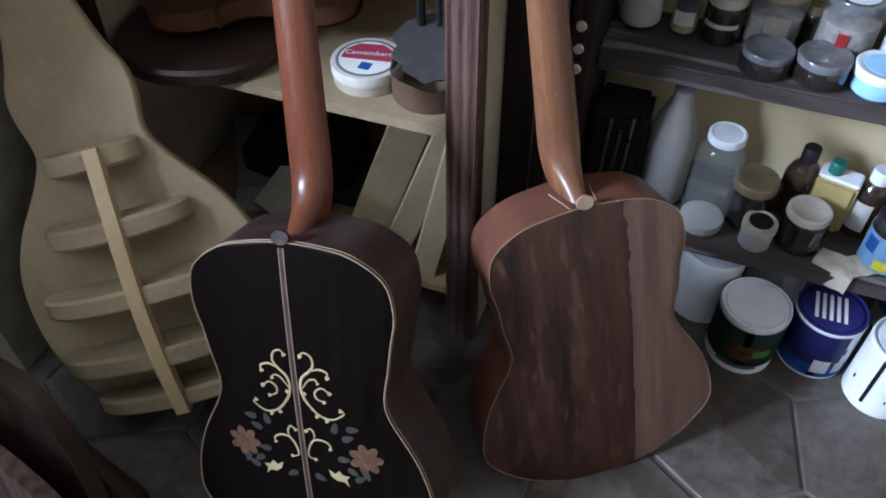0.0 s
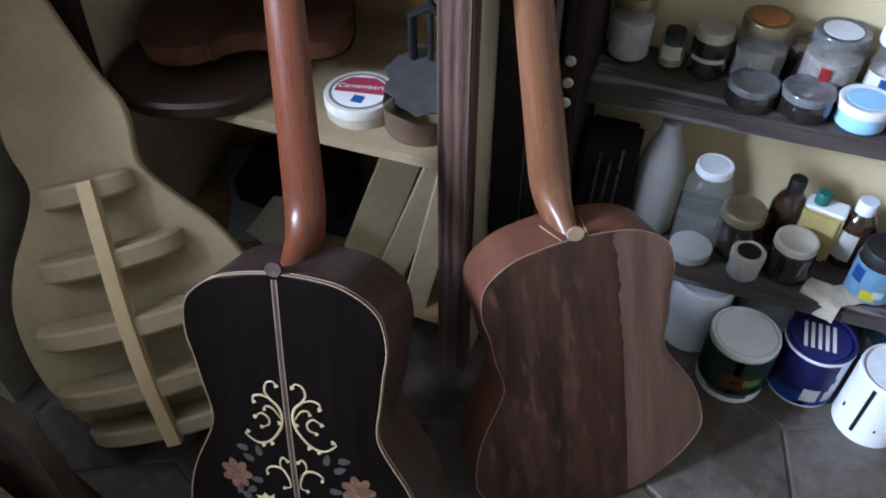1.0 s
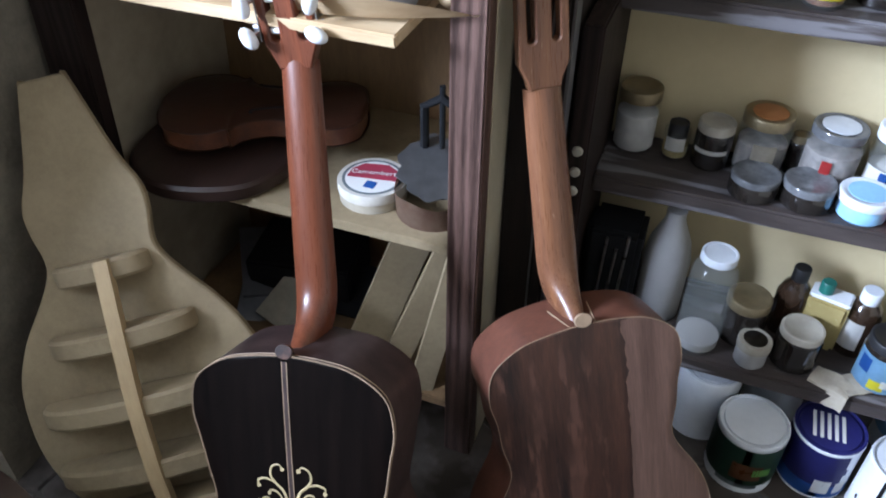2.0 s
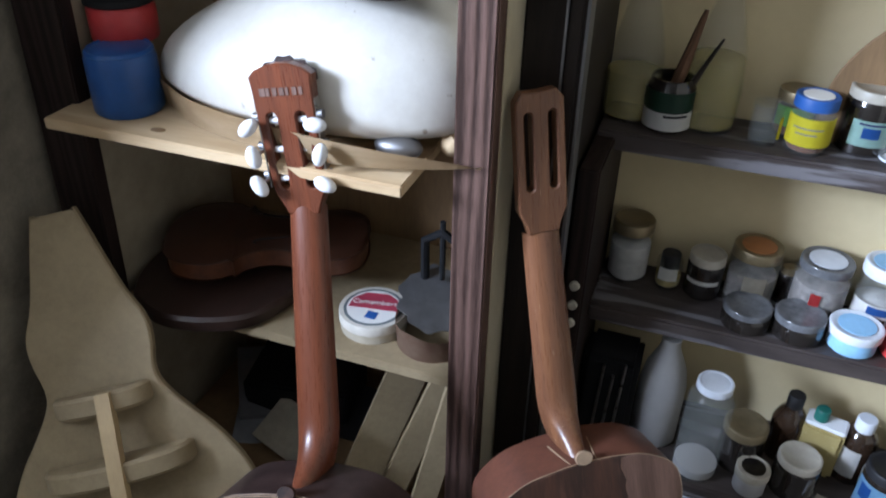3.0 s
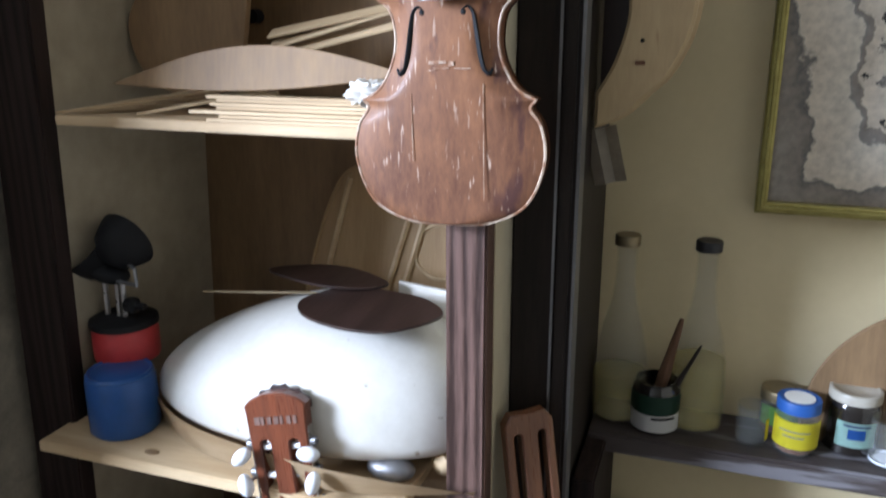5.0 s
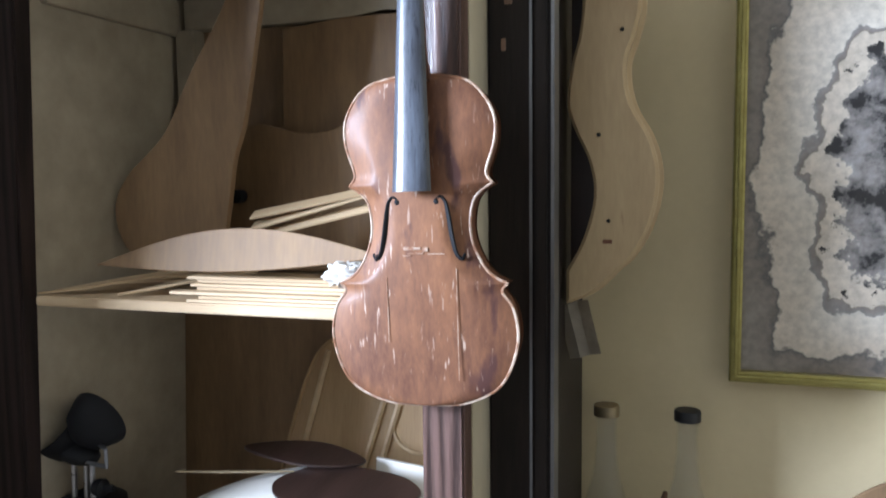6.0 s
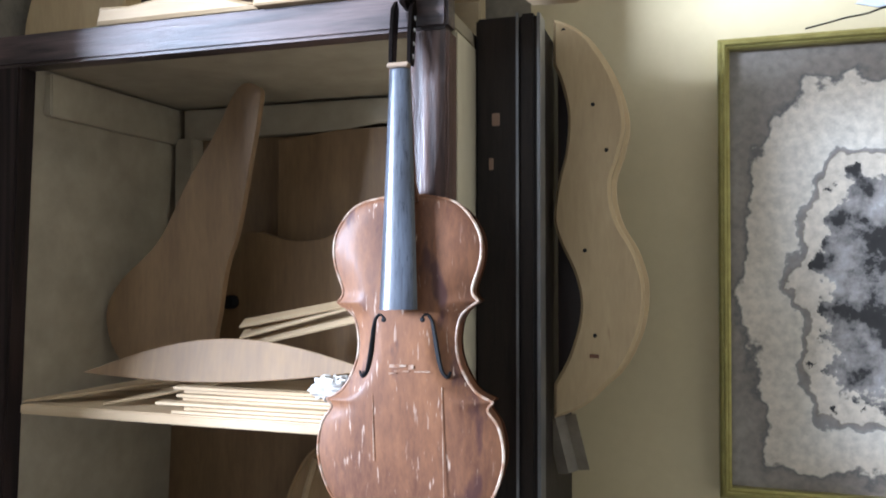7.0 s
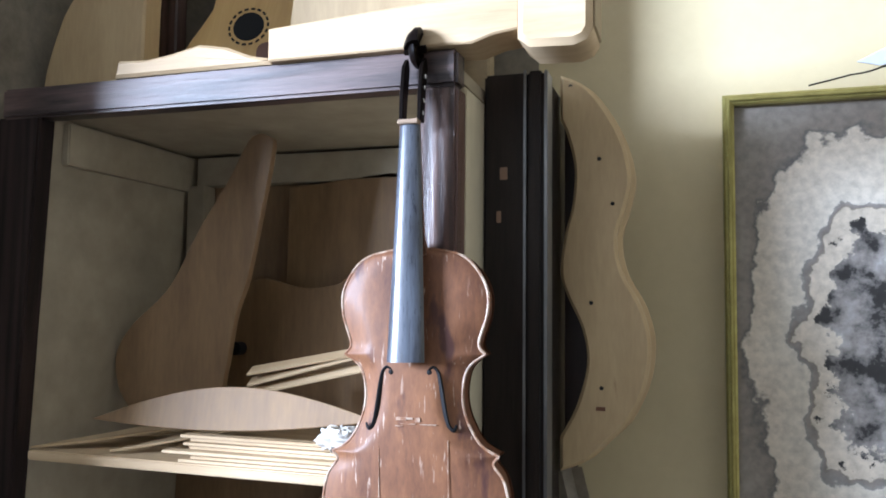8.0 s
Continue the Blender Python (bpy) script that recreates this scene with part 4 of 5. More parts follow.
# soundboards leaning at the back of the middle bay
sbd = thing("soundboard", pose(-0.43, 1.30, 0.845, -10), "thin guitar soundboard with braces leaning on the back panel", "soundboard")
half = [(-0.17, 0), (-0.165, 0.12), (-0.15, 0.2), (-0.125, 0.29), (-0.09, 0.345), (-0.02, 0.36), (0.05, 0.35), (0.11, 0.30), (0.15, 0.2), (0.17, 0.1), (0.17, 0)]
part("plate", prism([(p[0], p[1]) for p in spline(half, 4)], 0, 0.004, 0.001), "soundboard", sbd)
for x0, x1 in ((-0.132, -0.09), (-0.018, 0.034), (0.010, 0.060)):
    part("brace", tube([(x0, -0.003, 0.14), (x1, -0.003, 0.33)], 0.0052, 6), "pine", sbd)
part("edge_lining", tube([(p[0], -0.002, p[1]) for p in spline(half, 4)], 0.0035, 6), "soundboard", sbd)
part("sound_hole_ring", tube([(0.075 + 0.045 * math.cos(a), -0.001, 0.22 + 0.045 * math.sin(a)) for a in [math.tau * k / 24 for k in range(24)]], 0.003, 6, closed=True), "pinez", sbd)

# ---- upper bay ----
US = 1.305


def outline_board(name, pts, thick, material, m, label, category, steps=6, closed=True):
    o = [(p[0], p[1]) for p in spline(pts, steps, closed)]
    return solid(name, prism(o, 0, thick, 0.001), material, m, label, category)


outline_board("neck_template", [(-0.566, 1.755), (-0.531, 1.752), (-0.531, 1.72), (-0.542, 1.66), (-0.565, 1.545), (-0.585, 1.485), (-0.60, 1.40), (-0.62, 1.335), (-0.70, 1.312), (-0.775, 1.345), (-0.80, 1.41), (-0.775, 1.464), (-0.705, 1.527), (-0.655, 1.614), (-0.605, 1.69)],
              0.012, "panel", pose(0, 1.19, 0, 0, 0, 0), "brown plywood lute-shaped template leaning in the cabinet", "template")
outline_board("guitar_template", [(-0.66, 1.315), (-0.40, 1.315), (-0.30, 1.33), (-0.29, 1.45), (-0.33, 1.53), (-0.42, 1.56), (-0.48, 1.535), (-0.54, 1.53), (-0.62, 1.545), (-0.665, 1.50), (-0.68, 1.40)],
              0.01, "panel", pose(0, 1.31, 0), "brown plywood guitar-shaped template with a small hole", "template")
solid("backing_board", prism([(-0.59, 1.307), (-0.28, 1.307), (-0.28, 1.70), (-0.40, 1.72), (-0.585, 1.70)], 0, 0.006, 0.001), "panel", pose(0, 1.345, 0), "thin brown plywood offcut standing at the back", "board")
solid("peg", lathe([(0, 0), (0.011, 0), (0.011, 0.02), (0, 0.02)], 14), "black", pose(-0.645, 1.305, 1.43, 90), "small round dark plug in the template", "plug")
solid("curved_board", leaf_board(-0.213, 0.213, 0.0, 0, 0.004, 0.043), "panel", pose(-0.507, 1.052, 1.354, -14, -2.6), "thin brown lens-shaped board lying on edge on the strips", "board")
random.seed(5)
for k in range(7):
    x0 = -0.55 + random.uniform(-0.03, 0.02)
    z = US + 0.0005 + 0.0042 * k
    solid("pine_strip", box(x0, -0.245 + random.uniform(-0.04, 0.01), -0.009, 0.009, 0, 0.0036, 0.0005), "pine", pose(0, 1.024 + 0.0045 * k, z, 0, 0.0, random.uniform(-0.6, 0.6)), "thin pale pine strip in a stack on the shelf", "wood strip", "stacked pine strips")
for x, y, z, ry, ang, ln, w in ((-0.69, 1.085, US + 0.018, -7, 32, 0.24, 0.05), (-0.60, 1.08, US + 0.017, -8, 38, 0.17, 0.03), (-0.66, 1.16, US + 0.012, -3, 24, 0.22, 0.04)):
    solid("pine_strip", prism([(-ln / 2, -w * 0.1), (-ln * 0.2, -w / 2), (ln / 2, -w / 2), (ln / 2, w / 2), (-ln * 0.05, w / 2)], 0, 0.003, 0.0004), "pine", pose(x, y, z, 0, ry, ang) @ pose(0, 0, 0, -90), "loose pointed pine strip lying askew on the shelf", "wood strip", "loose pine strips")
for dz, tilt in ((0.0, -13), (0.014, -15), (0.03, -11)):
    solid("pine_strip", box(0, 0.30, -0.012, 0.012, 0, 0.003, 0.0004), "pine", pose(-0.545, 1.17, 1.375 + dz, 25, tilt, 4), "pale strip propped up over the stack", "wood strip", "propped pine strips")
crumple = ellipsoid(0.028, 0.018, 0.014, 28, 18)
for q in crumple.verts:
    q.co *= 1 + 0.5 * noise.noise(q.co * 190) + 0.2 * noise.noise(q.co * 420)
solid("crumpled_paper", crumple, "shell", pose(-0.335, 1.03, 1.343), "small crumpled piece of white paper", "paper")

# ---- lower bays ----
cheese = thing("cheese_box", pose(-0.40, 1.105, 0.478, 0, 0, 12), "round white cheese box with a red and white printed lid", "cheese box")
part("box", lathe([(0, 0), (0.055, 0), (0.056, 0.001), (0.056, 0.03), (0.055, 0.031), (0, 0.031)], 40), "inside_card", cheese)
part("lid", lathe([(0.0575, 0.018), (0.058, 0.0185), (0.058, 0.034), (0.057, 0.0355), (0, 0.0355)], 40), "card", cheese)
part("print", lathe([(0, 0), (0.050, 0), (0.050, 0.0004), (0, 0.0004)], 40), "print_grey", cheese, "pale printed ring", pose(0, 0, 0.0356))
part("print", lathe([(0, 0), (0.045, 0), (0.045, 0.0006), (0, 0.0006)], 40), "paper_white", cheese, "", pose(0, 0, 0.0357))
part("red_band", prism([(-0.042, -0.004), (0.043, -0.008), (0.037, 0.022), (0.02, 0.037), (-0.02, 0.037), (-0.038, 0.02)], 0, 0.0008, 0), "print_red", cheese, "", pose(0, 0, 0.0368, -90, 0, 0))
part("blue_mark", prism([(-0.01, -0.03), (0.008, -0.034), (0.012, -0.016), (-0.006, -0.012)], 0, 0.0008, 0), "print_blue", cheese, "", pose(0, 0, 0.0368, -90, 0, 0))


def lettering(name, text, size, material, parent, m):
    cu = bpy.data.curves.new(name, "FONT")
    cu.body, cu.size, cu.align_x, cu.align_y, cu.extrude = text, size, "CENTER", "CENTER", 0.0002
    tmp = bpy.data.objects.new(name, cu)
    me = bpy.data.meshes.new_from_object(tmp)
    bpy.data.objects.remove(tmp)
    me.materials.append(M[material])
    ob = new(name, me)
    ob.parent, ob.matrix_basis = parent, m
    return ob


lettering("lettering", "Camembert", 0.0155, "paper_white", cheese, pose(0, 0.010, 0.0377))

tin = thing("torn_tin", pose(-0.292, 1.105, 0.478, 0, 0, 20), "torn round grey tin with a loose clamp inside", "tin")
ring = [(0.062 * math.cos(a), 0.062 * math.sin(a)) for a in [0.5 + 5.4 * k / 30 for k in range(31)]]
rb = bmesh.new()
ra = [(rb.verts.new((x, y, 0)), rb.verts.new((x * 1.03, y * 1.03, 0.045 + 0.004 * math.sin(7 * k)))) for k, (x, y) in enumerate(ring)]
for (a, b), (c, d) in zip(ra, ra[1:]):
    rb.faces.new((a, c, d, b))
bmesh.ops.solidify(rb, geom=rb.faces[:], thickness=0.002)
part("wall", rb, "rusty", tin)
jag = [(0.064 * math.cos(a) * (1 + 0.1 * math.sin(11 * a)), 0.064 * math.sin(a) * (1 + 0.08 * math.sin(7 * a))) for a in [math.tau * k / 40 for k in range(40)]]
part("torn_lid", prism(jag, 0, 0.002, 0), "steel", tin, at=pose(0.005, 0.025, 0.062, 112, 0, 8))
clamp = thing("iron_clamp", pose(-0.30, 1.16, 0.54), "old dark iron clamp behind the tin", "clamp")
part("frame", tube([(-0.03, 0, 0), (-0.03, 0, 0.09), (0.0, 0, 0.11), (0.035, 0, 0.09), (0.035, 0, 0.03)], 0.008, 8), "black", clamp)
part("screw", tube([(0.0, 0, 0.02), (0.0, 0, 0.13)], 0.005, 8), "black", clamp)
part("foot", lathe([(0, -0.064), (0.03, -0.064), (0.03, 0.0), (0, 0.004)], 16), "black", clamp)
solid("white_peg", lathe([(0, 0), (0.007, 0.001), (0.008, 0.008), (0.004, 0.018), (0, 0.02)], 14), "pearl", pose(-0.350, 1.16, 0.49, 0, 20), "small white plastic button on the shelf", "button")
tray_line = spline([(-0.835, 1.07), (-0.80, 1.0), (-0.72, 0.965), (-0.63, 0.985), (-0.57, 1.035), (-0.55, 1.14), (-0.62, 1.22), (-0.78, 1.22), (-0.835, 1.16)], 5, True)
solid("dark_tray", prism([(p[0], p[1]) for p in tray_line], 0, 0.03, 0.006), "darkboard", pose(0, 0, 0.509, -90), "dark brown rounded plate under the old violin body", "plate")

# planks and papers at the bottom
random.seed(8)
for k, (foot, top, w, t, ln) in enumerate((((-0.43, 1.04, 0.10), (-0.345, 1.22, 0.40), 0.075, 0.012, 0.33), ((-0.365, 1.045, 0.10), (-0.262, 1.20, 0.42), 0.05, 0.014, 0.37),
                                           ((-0.295, 1.04, 0.10), (-0.238, 1.13, 0.43), 0.045, 0.016, 0.36), ((-0.345, 1.09, 0.10), (-0.345, 1.26, 0.42), 0.04, 0.01, 0.34), ((-0.30, 1.06, 0.10), (-0.235, 1.22, 0.4), 0.025, 0.02, 0.36))):
    top_edge = [(-w / 2 + w * q / 10, ln - 0.025 + (0.03 if q % 2 else -0.012) * random.uniform(0.3, 1.0)) for q in range(11)]
    # pale planks in the darker mould colour, for the shade inside the bay
    solid("broken_plank", prism([(-w / 2, 0), (w / 2, 0)] + top_edge[::-1], 0, t, 0.001), "mould", stand(foot, top, 20), "broken pale offcut plank leaning in the cabinet", "plank", "offcut planks")
for k, (x, y, z, w, d, ang, mt) in enumerate(((-0.66, 1.16, 0.11, 0.16, 0.12, 20, "steel"), (-0.60, 1.12, 0.135, 0.12, 0.1, -15, "inside_card"), (-0.70, 1.22, 0.15, 0.14, 0.16, 35, "steel"), (-0.56, 1.22, 0.13, 0.18, 0.12, 5, "black"))):
    solid("scrap_sheet", box(-w / 2, w / 2, -d / 2, d / 2, 0, 0.012, 0.001), mt, pose(x, y, z, 25, 8, ang), "grimy sheet of scrap in the dark bottom of the cabinet", "scrap", "scrap sheets")
solid("black_box", box(-0.12, 0.1, -0.08, 0.08, 0, 0.1, 0.006), "black", pose(-0.62, 1.25, 0.1, 0, 0, 10), "black box in the dark bottom of the cabinet", "box")

# ---- lute mould on the floor ----
lute = thing("lute_mould", stand((-0.565, 0.70, 0.0), (-0.862, 0.955, 0.69), 27), "dusty brown lute mould with ribs and spine, leaning on the cabinet", "mould")
lh = [(0, 0.045), (0.07, 0.05), (0.15, 0.085), (0.195, 0.17), (0.205, 0.25), (0.195, 0.325), (0.163, 0.39), (0.125, 0.44), (0.095, 0.485), (0.089, 0.515), (0.097, 0.56), (0.095, 0.60), (0.072, 0.655), (0.038, 0.775), (0.03, 0.782), (0, 0.782)]
part("backboard", prism([(x - 0.007, z) for x, z in mirror_outline([(p[0], p[1]) for p in spline(lh, 4)])], -0.018, 0.0, 0.003), "mould", lute)
for z, w, h, t in ((0.50, 0.076, 0.045, 0.034), (0.392, 0.118, 0.066, 0.034), (0.285, 0.165, 0.080, 0.034), (0.180, 0.172, 0.084, 0.034), (0.097, 0.150, 0.072, 0.03)):
    arc = [(-0.006 + w * math.cos(a), -0.018 - h * math.sin(a) ** 0.75) for a in [math.pi * k / 22 for k in range(23)]]
    part("bulkhead", prism(arc, 0, t, 0.005), "mould", lute, at=pose(0, 0, z, -90))
sp = spline([(0.012, -0.058, 0.50), (0.010, -0.080, 0.385), (0.008, -0.096, 0.28), (0.006, -0.100, 0.17), (0.005, -0.090, 0.06)], 6)
spine = sections([[(p[0] - 0.0115, p[1] - 0.008, p[2]), (p[0] + 0.0115, p[1] - 0.008, p[2]), (p[0] + 0.0115, p[1] + 0.010, p[2]), (p[0] - 0.0115, p[1] + 0.010, p[2])] for p in sp])
part("spine", spine, "ply", lute)

# ---- jars, bottles and tins ----


def glass_profile(r, h, neck, wall=0.0022):
    out = [(0, 0), (r * 0.86, 0), (r, 0.005), (r, h * 0.80), (r * 0.97, h * 0.85), (neck, h * 0.91), (neck, h)]
    return out + [(neck - wall, h), (neck - wall, h * 0.91), (r * 0.97 - wall, h * 0.845), (r - wall, h * 0.79), (r - wall, 0.008), (0, 0.005)]


def label_band(r, z0, z1, a0, a1, n=14):
    bm = bmesh.new()
    va = []
    for k in range(n + 1):
        a = radians(a0 + (a1 - a0) * k / n)
        va.append((bm.verts.new((r * math.cos(a), r * math.sin(a), z0)), bm.verts.new((r * math.cos(a), r * math.sin(a), z1))))
    for (a, b), (c, d) in zip(va, va[1:]):
        bm.faces.new((a, c, d, b))
    bmesh.ops.solidify(bm, geom=bm.faces[:], thickness=-0.0004)
    return bm


def clear(ob):
    ob.visible_shadow = False
    return ob


def jar(name, label, x, y, z, r, h, neck=None, lid=None, lid_h=0.012, content=None, fill=0.8, paper=None, band=(0.2, 0.7), arc=(-150, -30), bars=(), turn=0.0, body="glass", category="jar", lid_patch=None, cap_r=None):
    """A jar or tin: body, content, lid and wrapped label; bars: (height, thickness, from, to, material) on the label."""
    j = thing(name, pose(x, y, z, 0, 0, turn), label, category, "jars and tins on the shelves")
    neck = neck or r * 0.86
    if content == "dark_liquid" and body == "glass":
        body, content = "dark_glass", None
    b = part("body", lathe(glass_profile(r, h, neck), 26), body, j)
    if body == "glass":
        clear(b)
    if content:
        c = r - 0.003
        part("content", lathe([(0, 0.0055), (c * 0.9, 0.0055), (c, 0.01), (c, h * fill * 0.79), (c * 0.95, h * fill * 0.8), (0, h * fill * 0.8 + 0.001)], 24), content, j)
    if lid:
        q = cap_r or neck + 0.002
        part("lid", lathe([(0, h + 0.003), (q * 0.8, h + 0.003), (q * 0.86, h + 0.0045), (q * 0.97, h + 0.004), (q, h + 0.002), (q, h - lid_h), (q - 0.0012, h - lid_h)], 26), lid, j)
        if lid_patch:
            part("lid_print", lathe([(0, h + 0.0034), (q * 0.7, h + 0.0034), (q * 0.7, h + 0.0044), (0, h + 0.0044)], 20), lid_patch, j)
    if paper:
        part("label", label_band(r + 0.0006, h * band[0], h * band[1], *arc), paper, j)
        for z0, t, a0, a1, mt in bars:
            part("label_bar", label_band(r + 0.0012, z0 * h, z0 * h + t, a0, a1, 8), mt, j)
    return j


def bottle(name, label, x, y, z, profile, body, cap, cap_r, cap_h, content=None, level=0.0, paper=None, band=None, arc=(-140, -40), group="bottles on the shelves"):
    b = thing(name, pose(x, y, z), label, "bottle", group)
    h = profile[-1][1]
    if body == "glass":
        inner = [(max(r - 0.0025, 0.001), max(q, 0.006)) for r, q in reversed(profile[1:])]
        clear(part("body", lathe(list(profile) + inner + [(0, 0.005)], 28), body, b))
    else:
        part("body", lathe(list(profile) + [(0, h)], 26), body, b)
    if content:
        pr = [(0, 0.0065)] + [(r - 0.0032, max(q, 0.0065)) for r, q in profile[1:] if q < level]
        part("content", lathe(pr + [(pr[-1][0], level), (0, level)], 24), content, b)
    if cap:
        part("cap", lathe([(0, h + 0.004), (cap_r * 0.92, h + 0.004), (cap_r, h + 0.002), (cap_r, h - cap_h), (cap_r * 0.9, h - cap_h)], 20), cap, b)
    if paper:
        part("label", label_band(max(r for r, q in profile) + 0.0006, *band, *arc), paper, b)
    return b


CARAFE = [(0, 0), (0.040, 0), (0.044, 0.006), (0.045, 0.06), (0.042, 0.105), (0.032, 0.15), (0.021, 0.19), (0.0165, 0.225), (0.0155, 0.27), (0.017, 0.285), (0.017, 0.296)]
S1, S2, S3 = 0.81, 0.505, 0.21
bottle("glass_carafe", "clear glass bottle with a brass cap, part full of cloudy liquid", -0.062, 1.366, S1, CARAFE, "glass", "dull_lid", 0.0195, 0.012, "thin_amber", 0.075)
bottle("glass_carafe", "clear glass bottle with a black cap, full of pale yellow liquid", 0.056, 1.37, S1, CARAFE, "glass", "print_black", 0.0195, 0.012, "thin_amber", 0.11)
jar("brush_jar", "dark jar with a white label holding two brushes", -0.002, 1.338, S1, 0.036, 0.082, 0.032, None, content="dark_liquid", fill=0.95, paper="paper_white", band=(0.08, 0.42), arc=(-170, -10),
    bars=((0.44, 0.03, -170, -10, "print_green"), (0.34, 0.004, -95, -35, "print_black")))
for x, tip, r, mt, nm in ((0.0, (0.035, 0.004, 0.17), 0.0065, "bristle", "brush"), (0.008, (0.058, -0.006, 0.135), 0.0032, "post", "brush")):
    br = thing("paint_brush", pose(x - 0.008, 1.338, S1 + 0.012), "old brown paint brush standing in a jar", "brush", "brushes in the jar")
    part("handle", tube(spline([(0, 0, 0.0), (tip[0] * 0.45, tip[1] * 0.5, tip[2] * 0.45), tip], 6), [r * q for q in (0.8, 0.9, 1, 1.1, 1.25, 1.4, 1.5, 1.35, 1.15, 1, 0.85, 0.7, 0.5)], 8), mt, br)
jar("drinking_glass", "small empty drinking glass on the shelf", 0.14, 1.335, S1, 0.023, 0.062, 0.0228, paper="print_yellow", band=(0.2, 0.75), arc=(-40, -15), category="glass")
jar("green_jar", "low jar with a green printed label", 0.180, 1.385, S1, 0.03, 0.068, 0.027, "dull_lid", content="brown_jam", paper="leaf_green", band=(0.3, 0.75))
jar("yellow_jar", "jam jar with a blue lid and bright yellow label", 0.200, 1.330, S1, 0.031, 0.082, 0.0285, "print_blue", 0.013, "brown_jam", 0.3, "print_yellow", (0.2, 0.72), (-175, -5),
    ((0.52, 0.0025, -140, -60, "cream_lid"), (0.42, 0.0025, -130, -75, "cream_lid")), lid_patch="paper_white")
jar("dark_jar", "dark jar with a cream lid and mint green oval label", 0.278, 1.366, S1, 0.038, 0.092, 0.034, "cream_lid", 0.01, "dark_liquid", 0.95, "mint", (0.2, 0.62), (-130, -45), ((0.34, 0.016, -105, -70, "print_blue"), (0.55, 0.003, -115, -60, "print_navy")))
jar("drinking_glass", "small pale blue drinking glass beside the dark jar", 0.322, 1.33, S1, 0.026, 0.07, 0.0255, category="glass", content="white_lid", fill=0.12)
disc = thing("wooden_disc", pose(0.45, 1.375, S1 + 0.0005, -5), "round brown wooden board leaning on the wall", "wooden board")
part("disc", prism([(0.24 * math.cos(a), max(0.0, 0.04 + 0.2 * math.sin(a))) for a in [-0.2 + (math.pi + 0.4) * k / 40 for k in range(41)]], -0.008, 0.0, 0.002), "panel", disc)
jar("honey_jar", "plain jar with a dull lid on the shelf", 0.40, 1.345, S1, 0.036, 0.09, 0.032, "dull_lid", content="amber")
jar("paste_jar", "plain jar with a white lid on the shelf", 0.49, 1.35, S1, 0.038, 0.085, 0.034, "white_lid", content="brown_jam")

jar("cotton_jar", "jar with a dark tin lid, full of white powder", -0.024, 1.372, S2, 0.037, 0.112, 0.034, "dull_lid", 0.016, "white_powder", 0.8)
jar("oil_vial", "squat clear bottle with a black cap and worn label", 0.048, 1.365, S2, 0.024, 0.062, 0.012, "print_black", 0.026, "amber", 0.55, "paper_white", (0.35, 0.75), (-130, -50), cap_r=0.0165, category="bottle")
jar("varnish_jar", "dark jar with a white plastic lid", 0.107, 1.362, S2, 0.031, 0.078, 0.028, "cream_lid", 0.012, "dark_liquid", 0.95, "paper_white", (0.42, 0.52), (-150, -40))
jar("chip_jar", "wide jar with a rusty orange lid and torn label", 0.182, 1.372, S2, 0.042, 0.105, 0.038, "dull_lid", 0.014, "shards", 0.7, "cloth", (0.35, 0.65), (-110, -60), lid_patch="orange_lid")
jar("small_vial", "tiny dark bottle with a brass cap", 0.240, 1.388, S2, 0.016, 0.068, 0.011, "dull_lid", 0.012, "dark_liquid", 0.9, cap_r=0.014, category="bottle")
jar("shard_jar", "wide glass jar of pale chips with a red tag", 0.288, 1.368, S2, 0.045, 0.105, 0.040, "clear_lid", 0.01, "shards", 0.85, "red", (0.35, 0.62), (-112, -92), lid_patch="white_lid")
jar("dotted_jar", "jar with a dotted white and blue lid and printed label", 0.378, 1.372, S2, 0.039, 0.118, 0.036, "white_lid", 0.016, "white_powder", 0.55, "paper_white", (0.05, 0.5), (-165, -15),
    ((0.36, 0.014, -120, -70, "print_blue"), (0.14, 0.02, -110, -75, "dull_lid"), (0.10, 0.014, -70, -45, "print_yellow")), lid_patch="sky_blue")
jar("flat_jar", "low round clear jar with a clear lid", 0.182, 1.296, S2, 0.039, 0.036, 0.037, "clear_lid", 0.006, "dark_liquid", 0.3)
jar("flat_jar", "low round clear jar with dark glass and a label", 0.262, 1.298, S2, 0.040, 0.040, 0.038, "clear_lid", 0.008, "dark_liquid", 0.45)
jar("cheese_tub", "small pale blue tub with a white and blue lid", 0.344, 1.297, S2, 0.037, 0.040, 0.036, "white_lid", 0.010, body="sky_blue", lid_patch="sky_blue", cap_r=0.041, category="tub")
jar("red_bowl", "red plastic bowl on the shelf edge", 0.432, 1.305, S2, 0.046, 0.058, 0.045, body="red", category="bowl")
for x, y, r, h, lid in ((0.47, 1.37, 0.038, 0.10, "cream_lid"), (0.55, 1.35, 0.036, 0.09, "dull_lid")):
    jar("storage_jar", "glass jar with a plain lid on the shelf", x, y, S2, r, h, r * 0.86, lid, content="shards", fill=0.7)

